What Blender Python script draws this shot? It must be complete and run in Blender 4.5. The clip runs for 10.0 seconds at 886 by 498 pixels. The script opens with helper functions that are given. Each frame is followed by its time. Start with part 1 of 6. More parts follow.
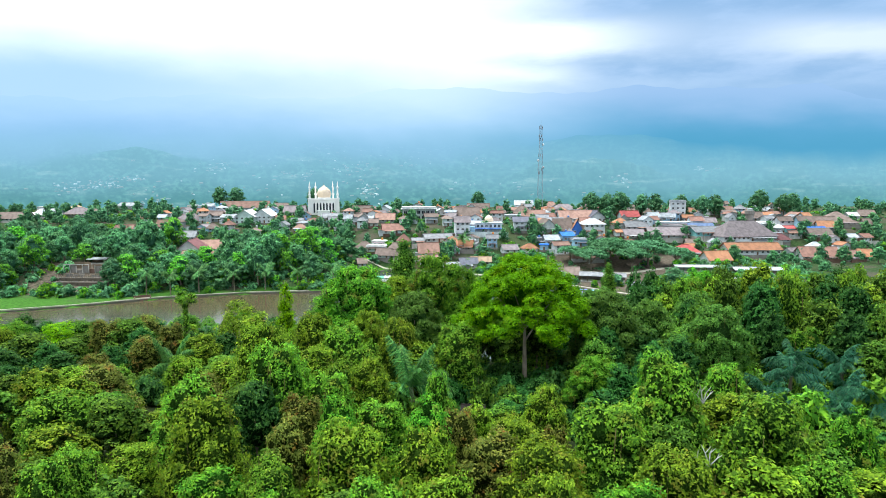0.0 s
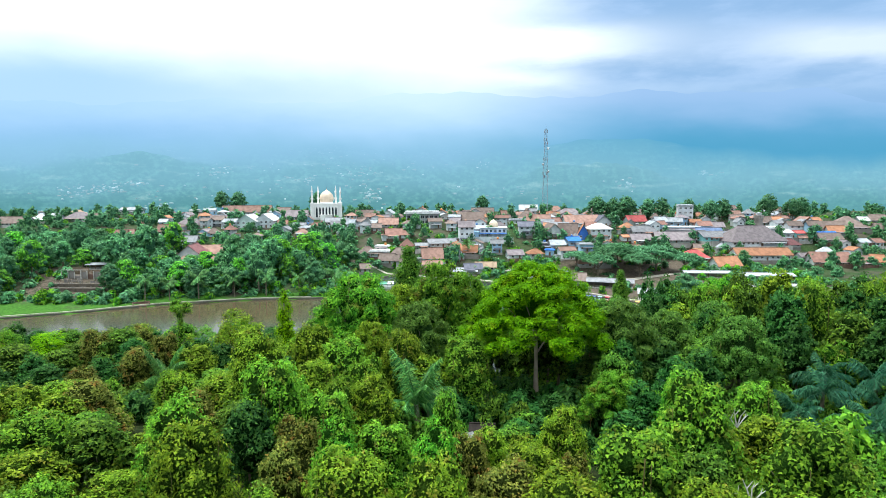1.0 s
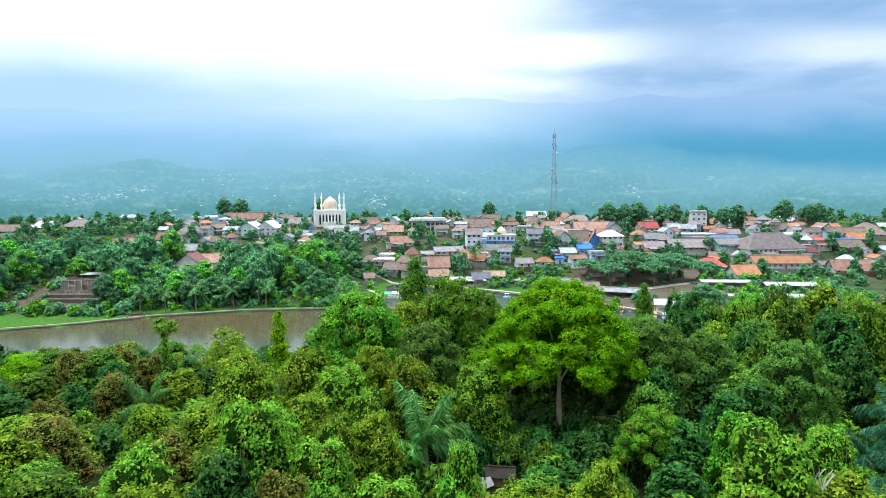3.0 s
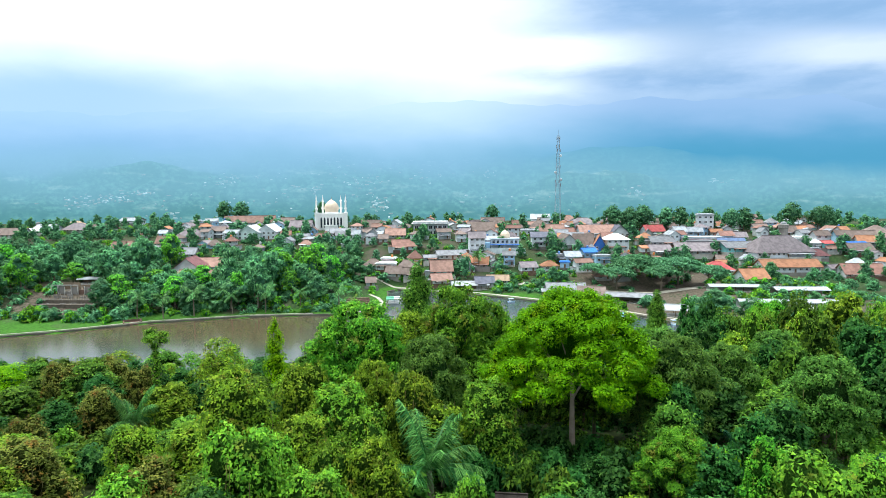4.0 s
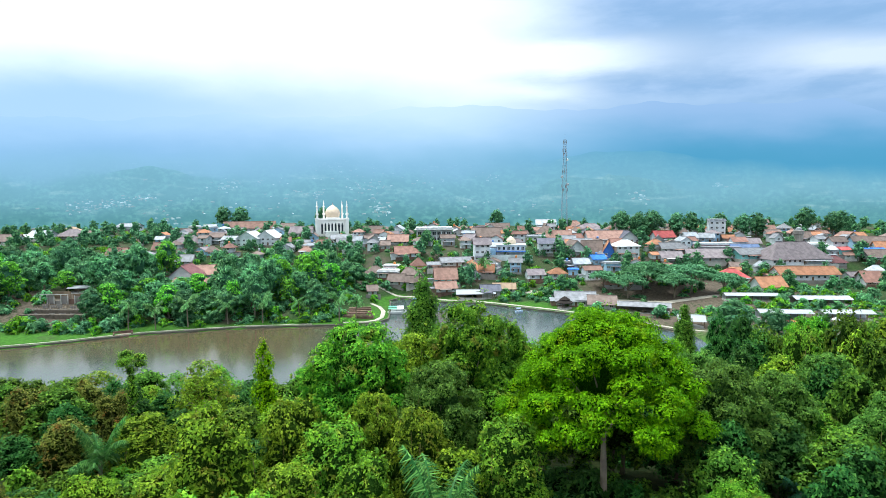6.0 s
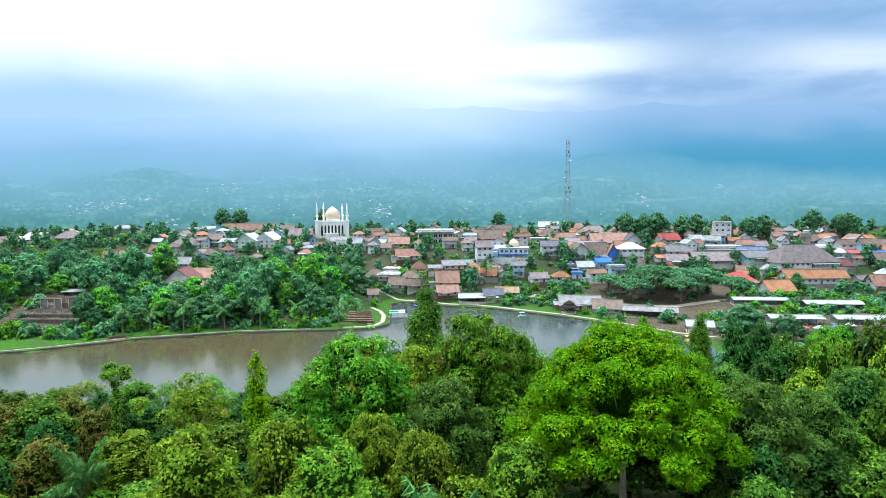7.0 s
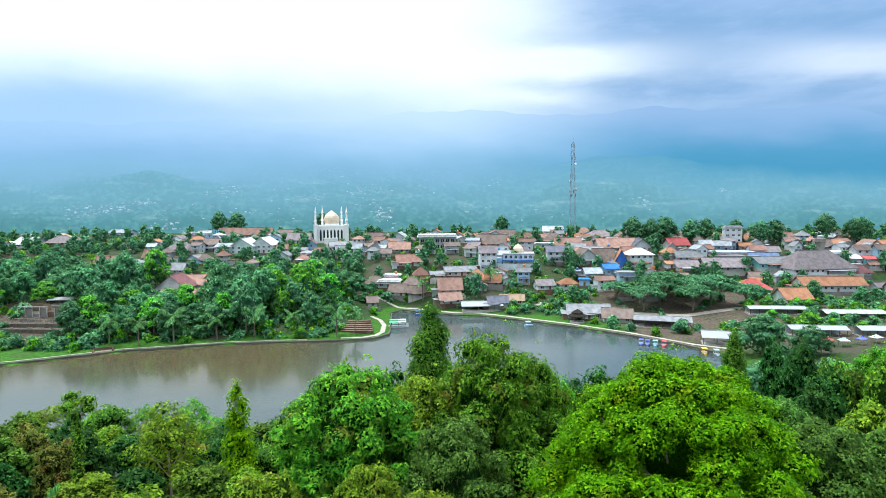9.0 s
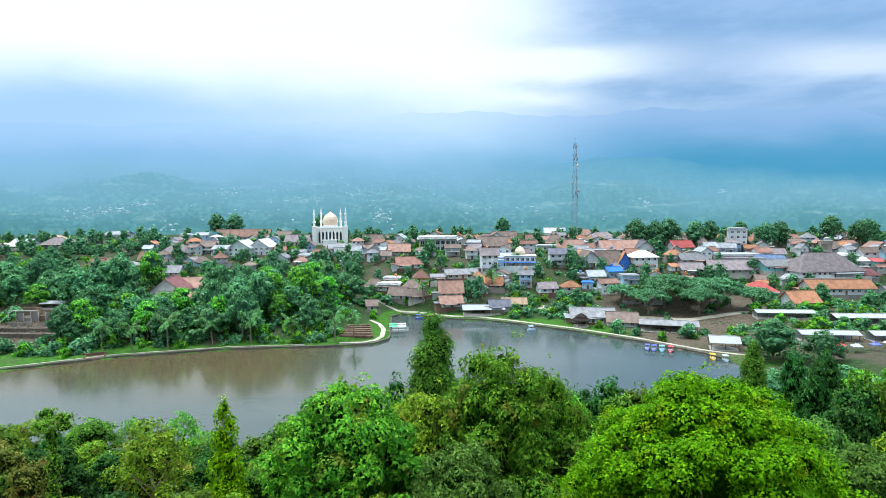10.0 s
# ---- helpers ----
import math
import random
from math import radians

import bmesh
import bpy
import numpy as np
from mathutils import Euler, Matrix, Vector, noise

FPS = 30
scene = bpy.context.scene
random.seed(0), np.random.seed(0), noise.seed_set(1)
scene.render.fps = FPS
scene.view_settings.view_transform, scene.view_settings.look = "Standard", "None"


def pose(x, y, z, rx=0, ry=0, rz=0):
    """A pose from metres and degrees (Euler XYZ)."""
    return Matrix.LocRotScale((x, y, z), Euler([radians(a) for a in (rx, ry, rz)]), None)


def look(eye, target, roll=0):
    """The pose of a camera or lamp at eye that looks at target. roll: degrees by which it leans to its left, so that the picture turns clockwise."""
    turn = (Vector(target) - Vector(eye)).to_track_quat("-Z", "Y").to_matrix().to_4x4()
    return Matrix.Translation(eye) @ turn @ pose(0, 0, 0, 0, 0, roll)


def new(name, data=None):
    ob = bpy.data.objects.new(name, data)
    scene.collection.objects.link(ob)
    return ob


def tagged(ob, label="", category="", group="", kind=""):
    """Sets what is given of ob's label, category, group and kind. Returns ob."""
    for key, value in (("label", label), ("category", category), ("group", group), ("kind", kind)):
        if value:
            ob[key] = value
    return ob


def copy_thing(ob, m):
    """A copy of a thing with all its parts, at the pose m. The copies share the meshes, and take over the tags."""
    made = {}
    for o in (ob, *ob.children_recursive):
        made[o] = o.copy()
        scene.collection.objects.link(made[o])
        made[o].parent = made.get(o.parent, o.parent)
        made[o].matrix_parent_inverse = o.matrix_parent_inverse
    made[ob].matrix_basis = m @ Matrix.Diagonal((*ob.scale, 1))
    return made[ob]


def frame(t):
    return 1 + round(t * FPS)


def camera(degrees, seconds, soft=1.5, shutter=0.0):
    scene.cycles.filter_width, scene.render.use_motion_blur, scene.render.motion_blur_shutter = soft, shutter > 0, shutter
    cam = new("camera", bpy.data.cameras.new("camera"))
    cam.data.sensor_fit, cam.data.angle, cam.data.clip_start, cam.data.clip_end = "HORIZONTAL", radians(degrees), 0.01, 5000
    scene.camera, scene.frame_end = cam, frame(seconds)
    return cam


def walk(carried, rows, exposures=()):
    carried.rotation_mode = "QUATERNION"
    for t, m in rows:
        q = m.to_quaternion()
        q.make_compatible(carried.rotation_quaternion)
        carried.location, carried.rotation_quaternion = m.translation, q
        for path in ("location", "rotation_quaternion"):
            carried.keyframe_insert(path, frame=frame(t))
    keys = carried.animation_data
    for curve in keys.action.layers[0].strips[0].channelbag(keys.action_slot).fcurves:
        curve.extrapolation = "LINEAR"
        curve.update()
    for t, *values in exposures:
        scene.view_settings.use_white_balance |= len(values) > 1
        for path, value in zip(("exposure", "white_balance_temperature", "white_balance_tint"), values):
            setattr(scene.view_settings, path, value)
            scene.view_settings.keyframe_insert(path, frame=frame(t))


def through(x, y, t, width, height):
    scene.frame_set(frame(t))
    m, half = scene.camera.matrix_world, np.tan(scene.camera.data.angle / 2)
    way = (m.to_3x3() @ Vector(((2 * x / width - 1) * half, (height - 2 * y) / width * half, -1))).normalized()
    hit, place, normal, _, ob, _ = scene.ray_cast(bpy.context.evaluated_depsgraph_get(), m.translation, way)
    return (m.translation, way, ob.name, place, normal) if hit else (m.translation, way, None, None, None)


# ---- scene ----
cam = camera(71.4, 10.0, soft=0.8)

PATH = [
    (0, (0.00, -0.00, 50.69), (-0.00, 99.34, 39.22), -0.15),
    (0.5, (-0.32, 2.73, 50.65), (-0.59, 102.11, 39.50), -0.16),
    (1, (-0.58, 5.48, 50.59), (-1.07, 104.89, 39.81), -0.17),
    (1.5, (-0.82, 8.23, 50.54), (-1.52, 107.67, 40.03), -0.18),
    (2, (-1.07, 11.00, 50.54), (-1.99, 110.47, 40.30), -0.22),
    (2.5, (-1.28, 13.71, 50.58), (-2.39, 113.21, 40.57), -0.27),
    (4, (-1.93, 21.85, 50.85), (-3.57, 121.39, 41.44), -0.38),
    (4.5, (-2.24, 24.52, 50.90), (-4.00, 124.08, 41.73), -0.40),
    (5, (-2.52, 27.23, 50.93), (-4.42, 126.81, 41.96), -0.42),
    (5.5, (-2.80, 30.01, 50.98), (-4.76, 129.60, 42.19), -0.44),
    (7, (-3.73, 38.42, 51.25), (-5.84, 138.04, 42.83), -0.39),
    (7.5, (-4.07, 41.24, 51.39), (-6.21, 140.87, 43.09), -0.40),
    (8, (-4.36, 43.98, 51.50), (-6.53, 143.62, 43.32), -0.39),
    (8.5, (-4.65, 46.70, 51.58), (-6.79, 146.36, 43.53), -0.38),
    (9, (-4.90, 49.47, 51.63), (-7.08, 149.14, 43.75), -0.37),
    (9.5, (-5.17, 52.25, 51.66), (-7.35, 151.92, 43.88), -0.37),
    (10, (-5.50, 55.00, 51.75), (-7.63, 154.68, 44.06), -0.36),
]

walk(cam, [(t, look(eye, target, roll)) for t, eye, target, roll in PATH], exposures=[(0.0, 0.40, 6120, 3), (5.0, 0.36, 6030, 3), (10.0, 0.25, 5880, 3)])

# ---- world, sun ----
world = bpy.data.worlds.new("overcast_sky")
scene.world = world
world.use_nodes = True


class Nodes:
    """Short hand for wiring a node tree."""

    def __init__(self, tree):
        self.tree = tree
        tree.nodes.clear()

    def add(self, kind, **sockets):
        node = self.tree.nodes.new(kind)
        for key, value in sockets.items():
            self.set(node, key, value)
        return node

    def set(self, node, key, value):
        socket = node.inputs[int(key[1:])] if key[0] == "i" and key[1:].isdigit() else node.inputs[key.replace("_", " ")]
        if isinstance(value, bpy.types.NodeSocket):
            self.tree.links.new(value, socket)
        else:
            socket.default_value = value

    def math(self, op, a, b=0.0, clamp=False):
        node = self.add("ShaderNodeMath", i0=a, i1=b)
        node.operation, node.use_clamp = op, clamp
        return node.outputs[0]

    def step(self, value, low, high):
        node = self.add("ShaderNodeMapRange", i0=value, i1=low, i2=high, i3=0.0, i4=1.0)
        node.interpolation_type = "SMOOTHSTEP"
        return node.outputs[0]

    def mix(self, k, a, b, blend="MIX"):
        node = self.tree.nodes.new("ShaderNodeMix")
        node.data_type, node.blend_type = "RGBA", blend
        for socket, value in ((node.inputs[0], k), (node.inputs[6], a), (node.inputs[7], b)):
            if isinstance(value, bpy.types.NodeSocket):
                self.tree.links.new(value, socket)
            else:
                socket.default_value = value if isinstance(value, float) else (*value[:3], 1)
        return node.outputs[2]

    def noise(self, where, scale, detail=4.0, rough=0.55):
        return self.add("ShaderNodeTexNoise", Vector=where, Scale=scale, Detail=detail, Roughness=rough).outputs[0]

    def stretched(self, where, x, y, z):
        node = self.add("ShaderNodeVectorMath", i0=where, i1=(x, y, z))
        node.operation = "MULTIPLY"
        return node.outputs[0]


n = Nodes(world.node_tree)
where = n.add("ShaderNodeTexCoord").outputs["Generated"]
xyz = n.add("ShaderNodeSeparateXYZ", Vector=where).outputs
sky = n.tree.nodes.new("ShaderNodeTexSky")
sky.sky_type, sky.sun_disc, sky.sun_elevation, sky.sun_rotation = "NISHITA", False, radians(66), radians(-52)
ahead = n.math("MAXIMUM", xyz[1], 0.25)
height, aside, up = xyz[2], n.math("DIVIDE", xyz[0], ahead), n.math("DIVIDE", xyz[2], ahead)
billows = n.noise(n.stretched(where, 2.0, 2.0, 5.0), 2.2, 5.0, 0.55)
wisps = n.noise(n.stretched(where, 5.0, 5.0, 20.0), 1.6, 5.0, 0.6)
ragged = n.math("MULTIPLY", n.math("SUBTRACT", billows, 0.5), 0.06)
drift = n.math("ADD", up, n.math("MULTIPLY", n.math("SUBTRACT", wisps, 0.5), 0.035))


def band(value, centre, reach):
    """One in the middle of a band of the sky, none at its edges."""
    return n.math("MULTIPLY", n.step(value, centre - reach, centre), n.step(value, centre + reach, centre))


floor_line = n.math("MULTIPLY", n.step(aside, -0.35, 0.05), 0.018)
lit = n.step(n.math("ADD", n.math("ADD", height, floor_line), ragged), 0.125, 0.225)
low = n.mix(n.step(aside, 0.02, 0.32), n.mix(n.step(aside, -0.6, -0.05), (0.42, 0.60, 0.84), (0.60, 0.73, 0.90)), (0.25, 0.41, 0.65))
cloud = n.mix(lit, low, (1.02, 1.04, 1.06))
grey = n.mix(n.step(wisps, 0.35, 0.65), (0.27, 0.42, 0.655), (0.36, 0.50, 0.735))
grey = n.mix(n.step(up, 0.27, 0.36), grey, (0.335, 0.475, 0.74))
strip = n.math("MULTIPLY", band(drift, 0.218, 0.045), n.math("ADD", n.math("MULTIPLY", n.step(aside, 0.42, 0.12), 0.95), n.math("MULTIPLY", n.step(n.math("ADD", aside, n.math("MULTIPLY", ragged, 3.0)), 0.42, 0.62), 0.75)))
strip = n.math("ADD", strip, n.math("MULTIPLY", band(drift, 0.215, 0.06), 0.35))
strip = n.math("MAXIMUM", strip, n.math("MULTIPLY", band(drift, 0.162, 0.028), n.step(aside, 0.28, 0.10)), True)
grey = n.mix(strip, grey, n.mix(n.step(aside, 0.15, 0.45), (0.92, 0.95, 1.0), (0.70, 0.76, 0.89)))
shaded = n.math("MULTIPLY", n.step(n.math("ADD", aside, n.math("MULTIPLY", ragged, 3.0)), 0.0, 0.30), n.step(height, 0.7, 0.4))
cloud = n.mix(n.math("MULTIPLY", shaded, n.step(up, 0.12, 0.17)), cloud, grey)
thin = n.add("ShaderNodeBackground", Color=sky.outputs[0], Strength=0.10)
deck = n.add("ShaderNodeBackground", Color=cloud, Strength=n.math("ADD", 0.95, n.math("MULTIPLY", n.step(height, 0.38, 0.85), 1.7)))
both = n.add("ShaderNodeMixShader", i0=0.93, i1=thin.outputs[0], i2=deck.outputs[0])
n.add("ShaderNodeOutputWorld", Surface=both.outputs[0])

sun = new("sun", bpy.data.lights.new("sun", "SUN"))
sun.data.energy, sun.data.angle, sun.data.color = 2.45, radians(10), (1.0, 0.985, 0.94)
sun.matrix_world = look((-45, 35, 130), (0, 0, 0))

# ---- materials ----

def surface(name, base, rough=0.8, vary=0.25, scale=1.5, bump=0.0, fine=14.0, metal=0.0, second=None, per_object=0.0, per_piece=0.0):
    """A weathered surface: two scales of stain over a base colour, with fine relief."""
    m = bpy.data.materials.new(name)
    m.use_nodes = True
    n = Nodes(m.node_tree)
    where = n.add("ShaderNodeTexCoord").outputs["Object"]
    broad, small = n.noise(where, scale * 0.3, 4.0), n.noise(where, fine * 0.3, 3.0)
    colour = n.mix(n.step(broad, 0.35, 0.68), base, second or [c * (1 - vary) for c in base])
    colour = n.mix(n.math("MULTIPLY", n.step(small, 0.45, 0.75), 0.5), colour, [c * (1 - vary * 0.9) for c in base])
    if per_object:
        tone = n.math("ADD", 1 - per_object / 2, n.math("MULTIPLY", n.add("ShaderNodeObjectInfo").outputs["Random"], per_object))
        colour = n.mix(1.0, colour, n.add("ShaderNodeCombineXYZ", X=tone, Y=tone, Z=tone).outputs[0], "MULTIPLY")
    if per_piece:
        tone = n.math("ADD", 1 - per_piece / 2, n.math("MULTIPLY", n.add("ShaderNodeNewGeometry").outputs["Random Per Island"], per_piece))
        colour = n.mix(1.0, colour, n.add("ShaderNodeCombineXYZ", X=tone, Y=tone, Z=tone).outputs[0], "MULTIPLY")
    shade = n.add("ShaderNodeBsdfPrincipled", Base_Color=colour, Roughness=rough, Metallic=metal)
    n.set(shade, "Specular IOR Level", 0.15 if rough >= 0.7 else 0.4)
    if bump:
        n.set(shade, "Normal", n.add("ShaderNodeBump", Strength=bump, Distance=0.05, Height=small).outputs[0])
    n.add("ShaderNodeOutputMaterial", Surface=shade.outputs[0])
    return m


LEAF_TONES = []


def leafy(name, dark, mid, light, dry=None, dryness=0.0, through=0.28, rough=0.6, vivid=1.06, depth=0.7):
    """Leaves: each leaf of its own green, each tree of its own tone, some light coming through."""
    m = bpy.data.materials.new(name)
    m.use_nodes = True
    LEAF_TONES.append((name, dark, mid))
    n = Nodes(m.node_tree)
    leaf = n.add("ShaderNodeNewGeometry").outputs["Random Per Island"]
    tree = n.add("ShaderNodeObjectInfo").outputs["Random"]
    patch = n.noise(n.add("ShaderNodeTexCoord").outputs["Object"], 0.35, 3.0)
    colour = n.mix(n.step(leaf, -0.35, 0.65), dark, mid)
    colour = n.mix(n.math("MULTIPLY", n.step(leaf, 0.25, 0.95), n.step(patch, 0.28, 0.55)), colour, [c * 1.12 for c in light])
    if dry:
        colour = n.mix(n.math("MULTIPLY", n.step(n.noise(n.add("ShaderNodeTexCoord").outputs["Object"], 0.5, 2.0), 0.57, 0.70), dryness), colour, dry)
    tuft = n.noise(n.add("ShaderNodeTexCoord").outputs["Object"], 1.3, 2.0)
    colour = n.mix(n.math("MULTIPLY", n.step(tuft, 0.52, 0.34), depth), colour, [c * 0.7 for c in dark])
    hue = n.add("ShaderNodeHueSaturation", Color=colour, Hue=n.math("ADD", 0.486, n.math("MULTIPLY", tree, 0.026)),
                Value=n.math("ADD", 0.76, n.math("MULTIPLY", tree, 0.46)), Saturation=vivid).outputs[0]
    face = n.add("ShaderNodeBsdfPrincipled", Base_Color=hue, Roughness=rough)
    n.set(face, "Specular IOR Level", 0.06)
    back = n.add("ShaderNodeBsdfTranslucent", Color=hue)
    n.add("ShaderNodeOutputMaterial", Surface=n.add("ShaderNodeMixShader", i0=through, i1=face.outputs[0], i2=back.outputs[0]).outputs[0])
    return m


LEAF_VINE = leafy("vine_leaves", (0.052, 0.145, 0.021), (0.140, 0.300, 0.036), (0.250, 0.430, 0.048), (0.22, 0.15, 0.03), 0.5)
LEAF_OLIVE = leafy("olive_vine_leaves", (0.062, 0.138, 0.018), (0.165, 0.285, 0.030), (0.280, 0.400, 0.042), (0.25, 0.15, 0.04), 0.6)
LEAF_MID = leafy("broad_leaves", (0.034, 0.090, 0.016), (0.088, 0.182, 0.028), (0.172, 0.295, 0.039), (0.15, 0.14, 0.03), 0.25)
LEAF_DARK = leafy("dark_leaves", (0.018, 0.066, 0.017), (0.042, 0.125, 0.030), (0.082, 0.195, 0.040))
LEAF_BRIGHT = leafy("bright_leaves", (0.052, 0.185, 0.006), (0.112, 0.335, 0.010), (0.215, 0.475, 0.015), (0.26, 0.30, 0.015), 0.45, vivid=1.04)
LEAF_LIME = leafy("lime_leaves", (0.08, 0.22, 0.012), (0.17, 0.36, 0.018), (0.28, 0.46, 0.022))
LEAF_PALM = leafy("palm_leaflets", (0.022, 0.085, 0.024), (0.058, 0.170, 0.044), (0.19, 0.38, 0.10), rough=0.35)
LEAF_COCO = leafy("coconut_leaflets", (0.055, 0.150, 0.050), (0.115, 0.260, 0.085), (0.22, 0.40, 0.15), rough=0.4)
LEAF_PALM_DARK = leafy("dark_palm_leaflets", (0.012, 0.052, 0.028), (0.028, 0.098, 0.050), (0.07, 0.18, 0.09), rough=0.3)
LEAF_LUSH = leafy("lush_leaves", (0.038, 0.145, 0.018), (0.100, 0.280, 0.032), (0.210, 0.420, 0.044), (0.22, 0.13, 0.035), 0.6)
LEAF_GREY = leafy("grey_green_leaves", (0.040, 0.108, 0.024), (0.092, 0.212, 0.040), (0.170, 0.315, 0.058))
LEAF_RUST = leafy("rusty_leaves", (0.070, 0.100, 0.022), (0.150, 0.190, 0.038), (0.260, 0.270, 0.054), (0.28, 0.13, 0.04), 0.9)
# Haze put into the town's leaf colour: bluer, paler, weaker dark tufts.
LEAF_TOWN_HAZY = leafy("haze_tinted_town_leaves", (0.038, 0.122, 0.060), (0.080, 0.212, 0.086), (0.14, 0.31, 0.135), vivid=1.0, depth=0.3)
LEAF_SPRING = leafy("spring_leaves", (0.055, 0.215, 0.022), (0.125, 0.40, 0.034), (0.22, 0.55, 0.05), vivid=1.0, depth=0.3)
# Far-bank leaves, brighter and bluish to paint the haze over them.
LEAF_HAZY = leafy("haze_tinted_leaves", (0.048, 0.168, 0.074), (0.102, 0.274, 0.100), (0.175, 0.395, 0.155), vivid=1.0, depth=0.3)
BARK = surface("bark", (0.20, 0.165, 0.12), 0.9, 0.4, 2.0, 0.5, 20)
BARK_PALE = surface("pale_bark", (0.36, 0.29, 0.23), 0.9, 0.35, 2.0, 0.5, 20)

ROOFS = {key: surface(key + "_roof", colour, 0.8, 0.34, 1.6, 0.4, 9, per_object=0.45) for key, colour in dict(
    terracotta=(0.31, 0.185, 0.145), orange=(0.38, 0.18, 0.10), brown=(0.20, 0.150, 0.128), redbrown=(0.26, 0.14, 0.11), maroon=(0.20, 0.09, 0.09),
    red=(0.40, 0.09, 0.085), dusty=(0.22, 0.185, 0.19), grey=(0.24, 0.24, 0.25), slate=(0.13, 0.13, 0.16), blueslate=(0.13, 0.18, 0.30), pale=(0.37, 0.39, 0.41),
    white=(0.62, 0.62, 0.61), tan=(0.42, 0.30, 0.20), blue=(0.05, 0.17, 0.50)).items()}
WALLS = {key: surface(key + "_plaster", colour, 0.85, 0.28, 0.9, 0.1, 5, per_object=0.3) for key, colour in dict(
    white=(0.60, 0.645, 0.66), cream=(0.44, 0.47, 0.46), pink=(0.62, 0.40, 0.44), blue=(0.06, 0.17, 0.50), paleblue=(0.36, 0.54, 0.70), teal=(0.25, 0.58, 0.58),
    paleteal=(0.55, 0.66, 0.62), yellow=(0.62, 0.55, 0.12)).items()}
PANE = surface("dark_window_glass", (0.035, 0.045, 0.055), 0.15, 0.3)
FRAME = surface("window_frame_paint", (0.55, 0.54, 0.52), 0.6, 0.15)
DOOR = surface("door_timber", (0.16, 0.10, 0.06), 0.7, 0.3)
CONCRETE = surface("old_concrete", (0.46, 0.44, 0.40), 0.9, 0.35, 0.8, 0.3, 6)
VINE_STEM = surface("dry_vine_stems", (0.20, 0.17, 0.06), 0.95, 0.5, 2.0)
STEEL = surface("weathered_steel", (0.30, 0.31, 0.33), 0.55, 0.3, 1.0, metal=0.4)
PATH_STONE = surface("pale_sandy_paving", (0.42, 0.38, 0.31), 0.95, 0.3, 1.0, 0.3, 8)
BRICK = surface("rough_brickwork", (0.17, 0.105, 0.08), 0.95, 0.4, 1.5, 0.4, 8)
BLOCKWORK = surface("grey_blockwork", (0.22, 0.20, 0.18), 0.95, 0.35, 0.8, 0.3, 6)
EARTH_WALL = surface("earth_and_rubble_wall", (0.12, 0.10, 0.078), 0.95, 0.45, 1.5, 0.5, 7)
THATCH = surface("dark_thatch", (0.035, 0.028, 0.024), 0.95, 0.4, 2.0, 0.6, 12)
SHEET = surface("white_roof_sheeting", (0.34, 0.35, 0.36), 0.5, 0.15, 0.7, 0.1, 5)
TIMBER = surface("weathered_timber", (0.22, 0.16, 0.11), 0.9, 0.35, 1.2, 0.3, 9)
PAINTS = {key: surface(key + "_boat_paint", colour, 0.4, 0.15) for key, colour in dict(blue=(0.10, 0.13, 0.55), cyan=(0.25, 0.62, 0.75), red=(0.65, 0.06, 0.08), yellow=(0.80, 0.50, 0.03), sky=(0.45, 0.58, 0.75), green=(0.10, 0.45, 0.25), white=(0.75, 0.75, 0.73)).items()}
TANK = {key: surface(key + "_tank", colour, 0.5, 0.2) for key, colour in dict(orange=(0.55, 0.20, 0.05), blue=(0.08, 0.20, 0.45), steel=(0.45, 0.46, 0.48)).items()}

SHORE = [(-320, 175), (-240, 206), (-175, 228), (-147, 240), (-121, 256), (-87, 267), (-48, 272), (-36, 275), (-31, 283), (-32, 303),
         (-35, 328), (-31, 335), (-23, 331), (-7, 322), (5, 320), (17, 313), (42, 296), (61, 279), (78, 260), (84, 248),
         (80, 228), (60, 204), (38, 184), (10, 163), (-30, 158), (-80, 160), (-140, 158), (-240, 140), (-320, 130)]


def shore_distance(x, y):
    """Metres from the lake's edge, below zero on the water."""
    x, y = np.asarray(x, float), np.asarray(y, float)
    best, inside = np.full(x.shape, 1e9), np.zeros(x.shape, bool)
    for (ax, ay), (bx, by) in zip(SHORE, SHORE[1:] + SHORE[:1]):
        dx, dy = bx - ax, by - ay
        k = np.clip(((x - ax) * dx + (y - ay) * dy) / (dx * dx + dy * dy), 0, 1)
        best = np.minimum(best, np.hypot(x - ax - k * dx, y - ay - k * dy))
        if ay != by:
            inside ^= ((ay > y) != (by > y)) & (x < dx * (y - ay) / dy + ax)
    return np.where(inside, -best, best)


def smooth(a, b, v):
    k = np.clip((v - a) / (b - a), 0, 1)
    return k * k * (3 - 2 * k)


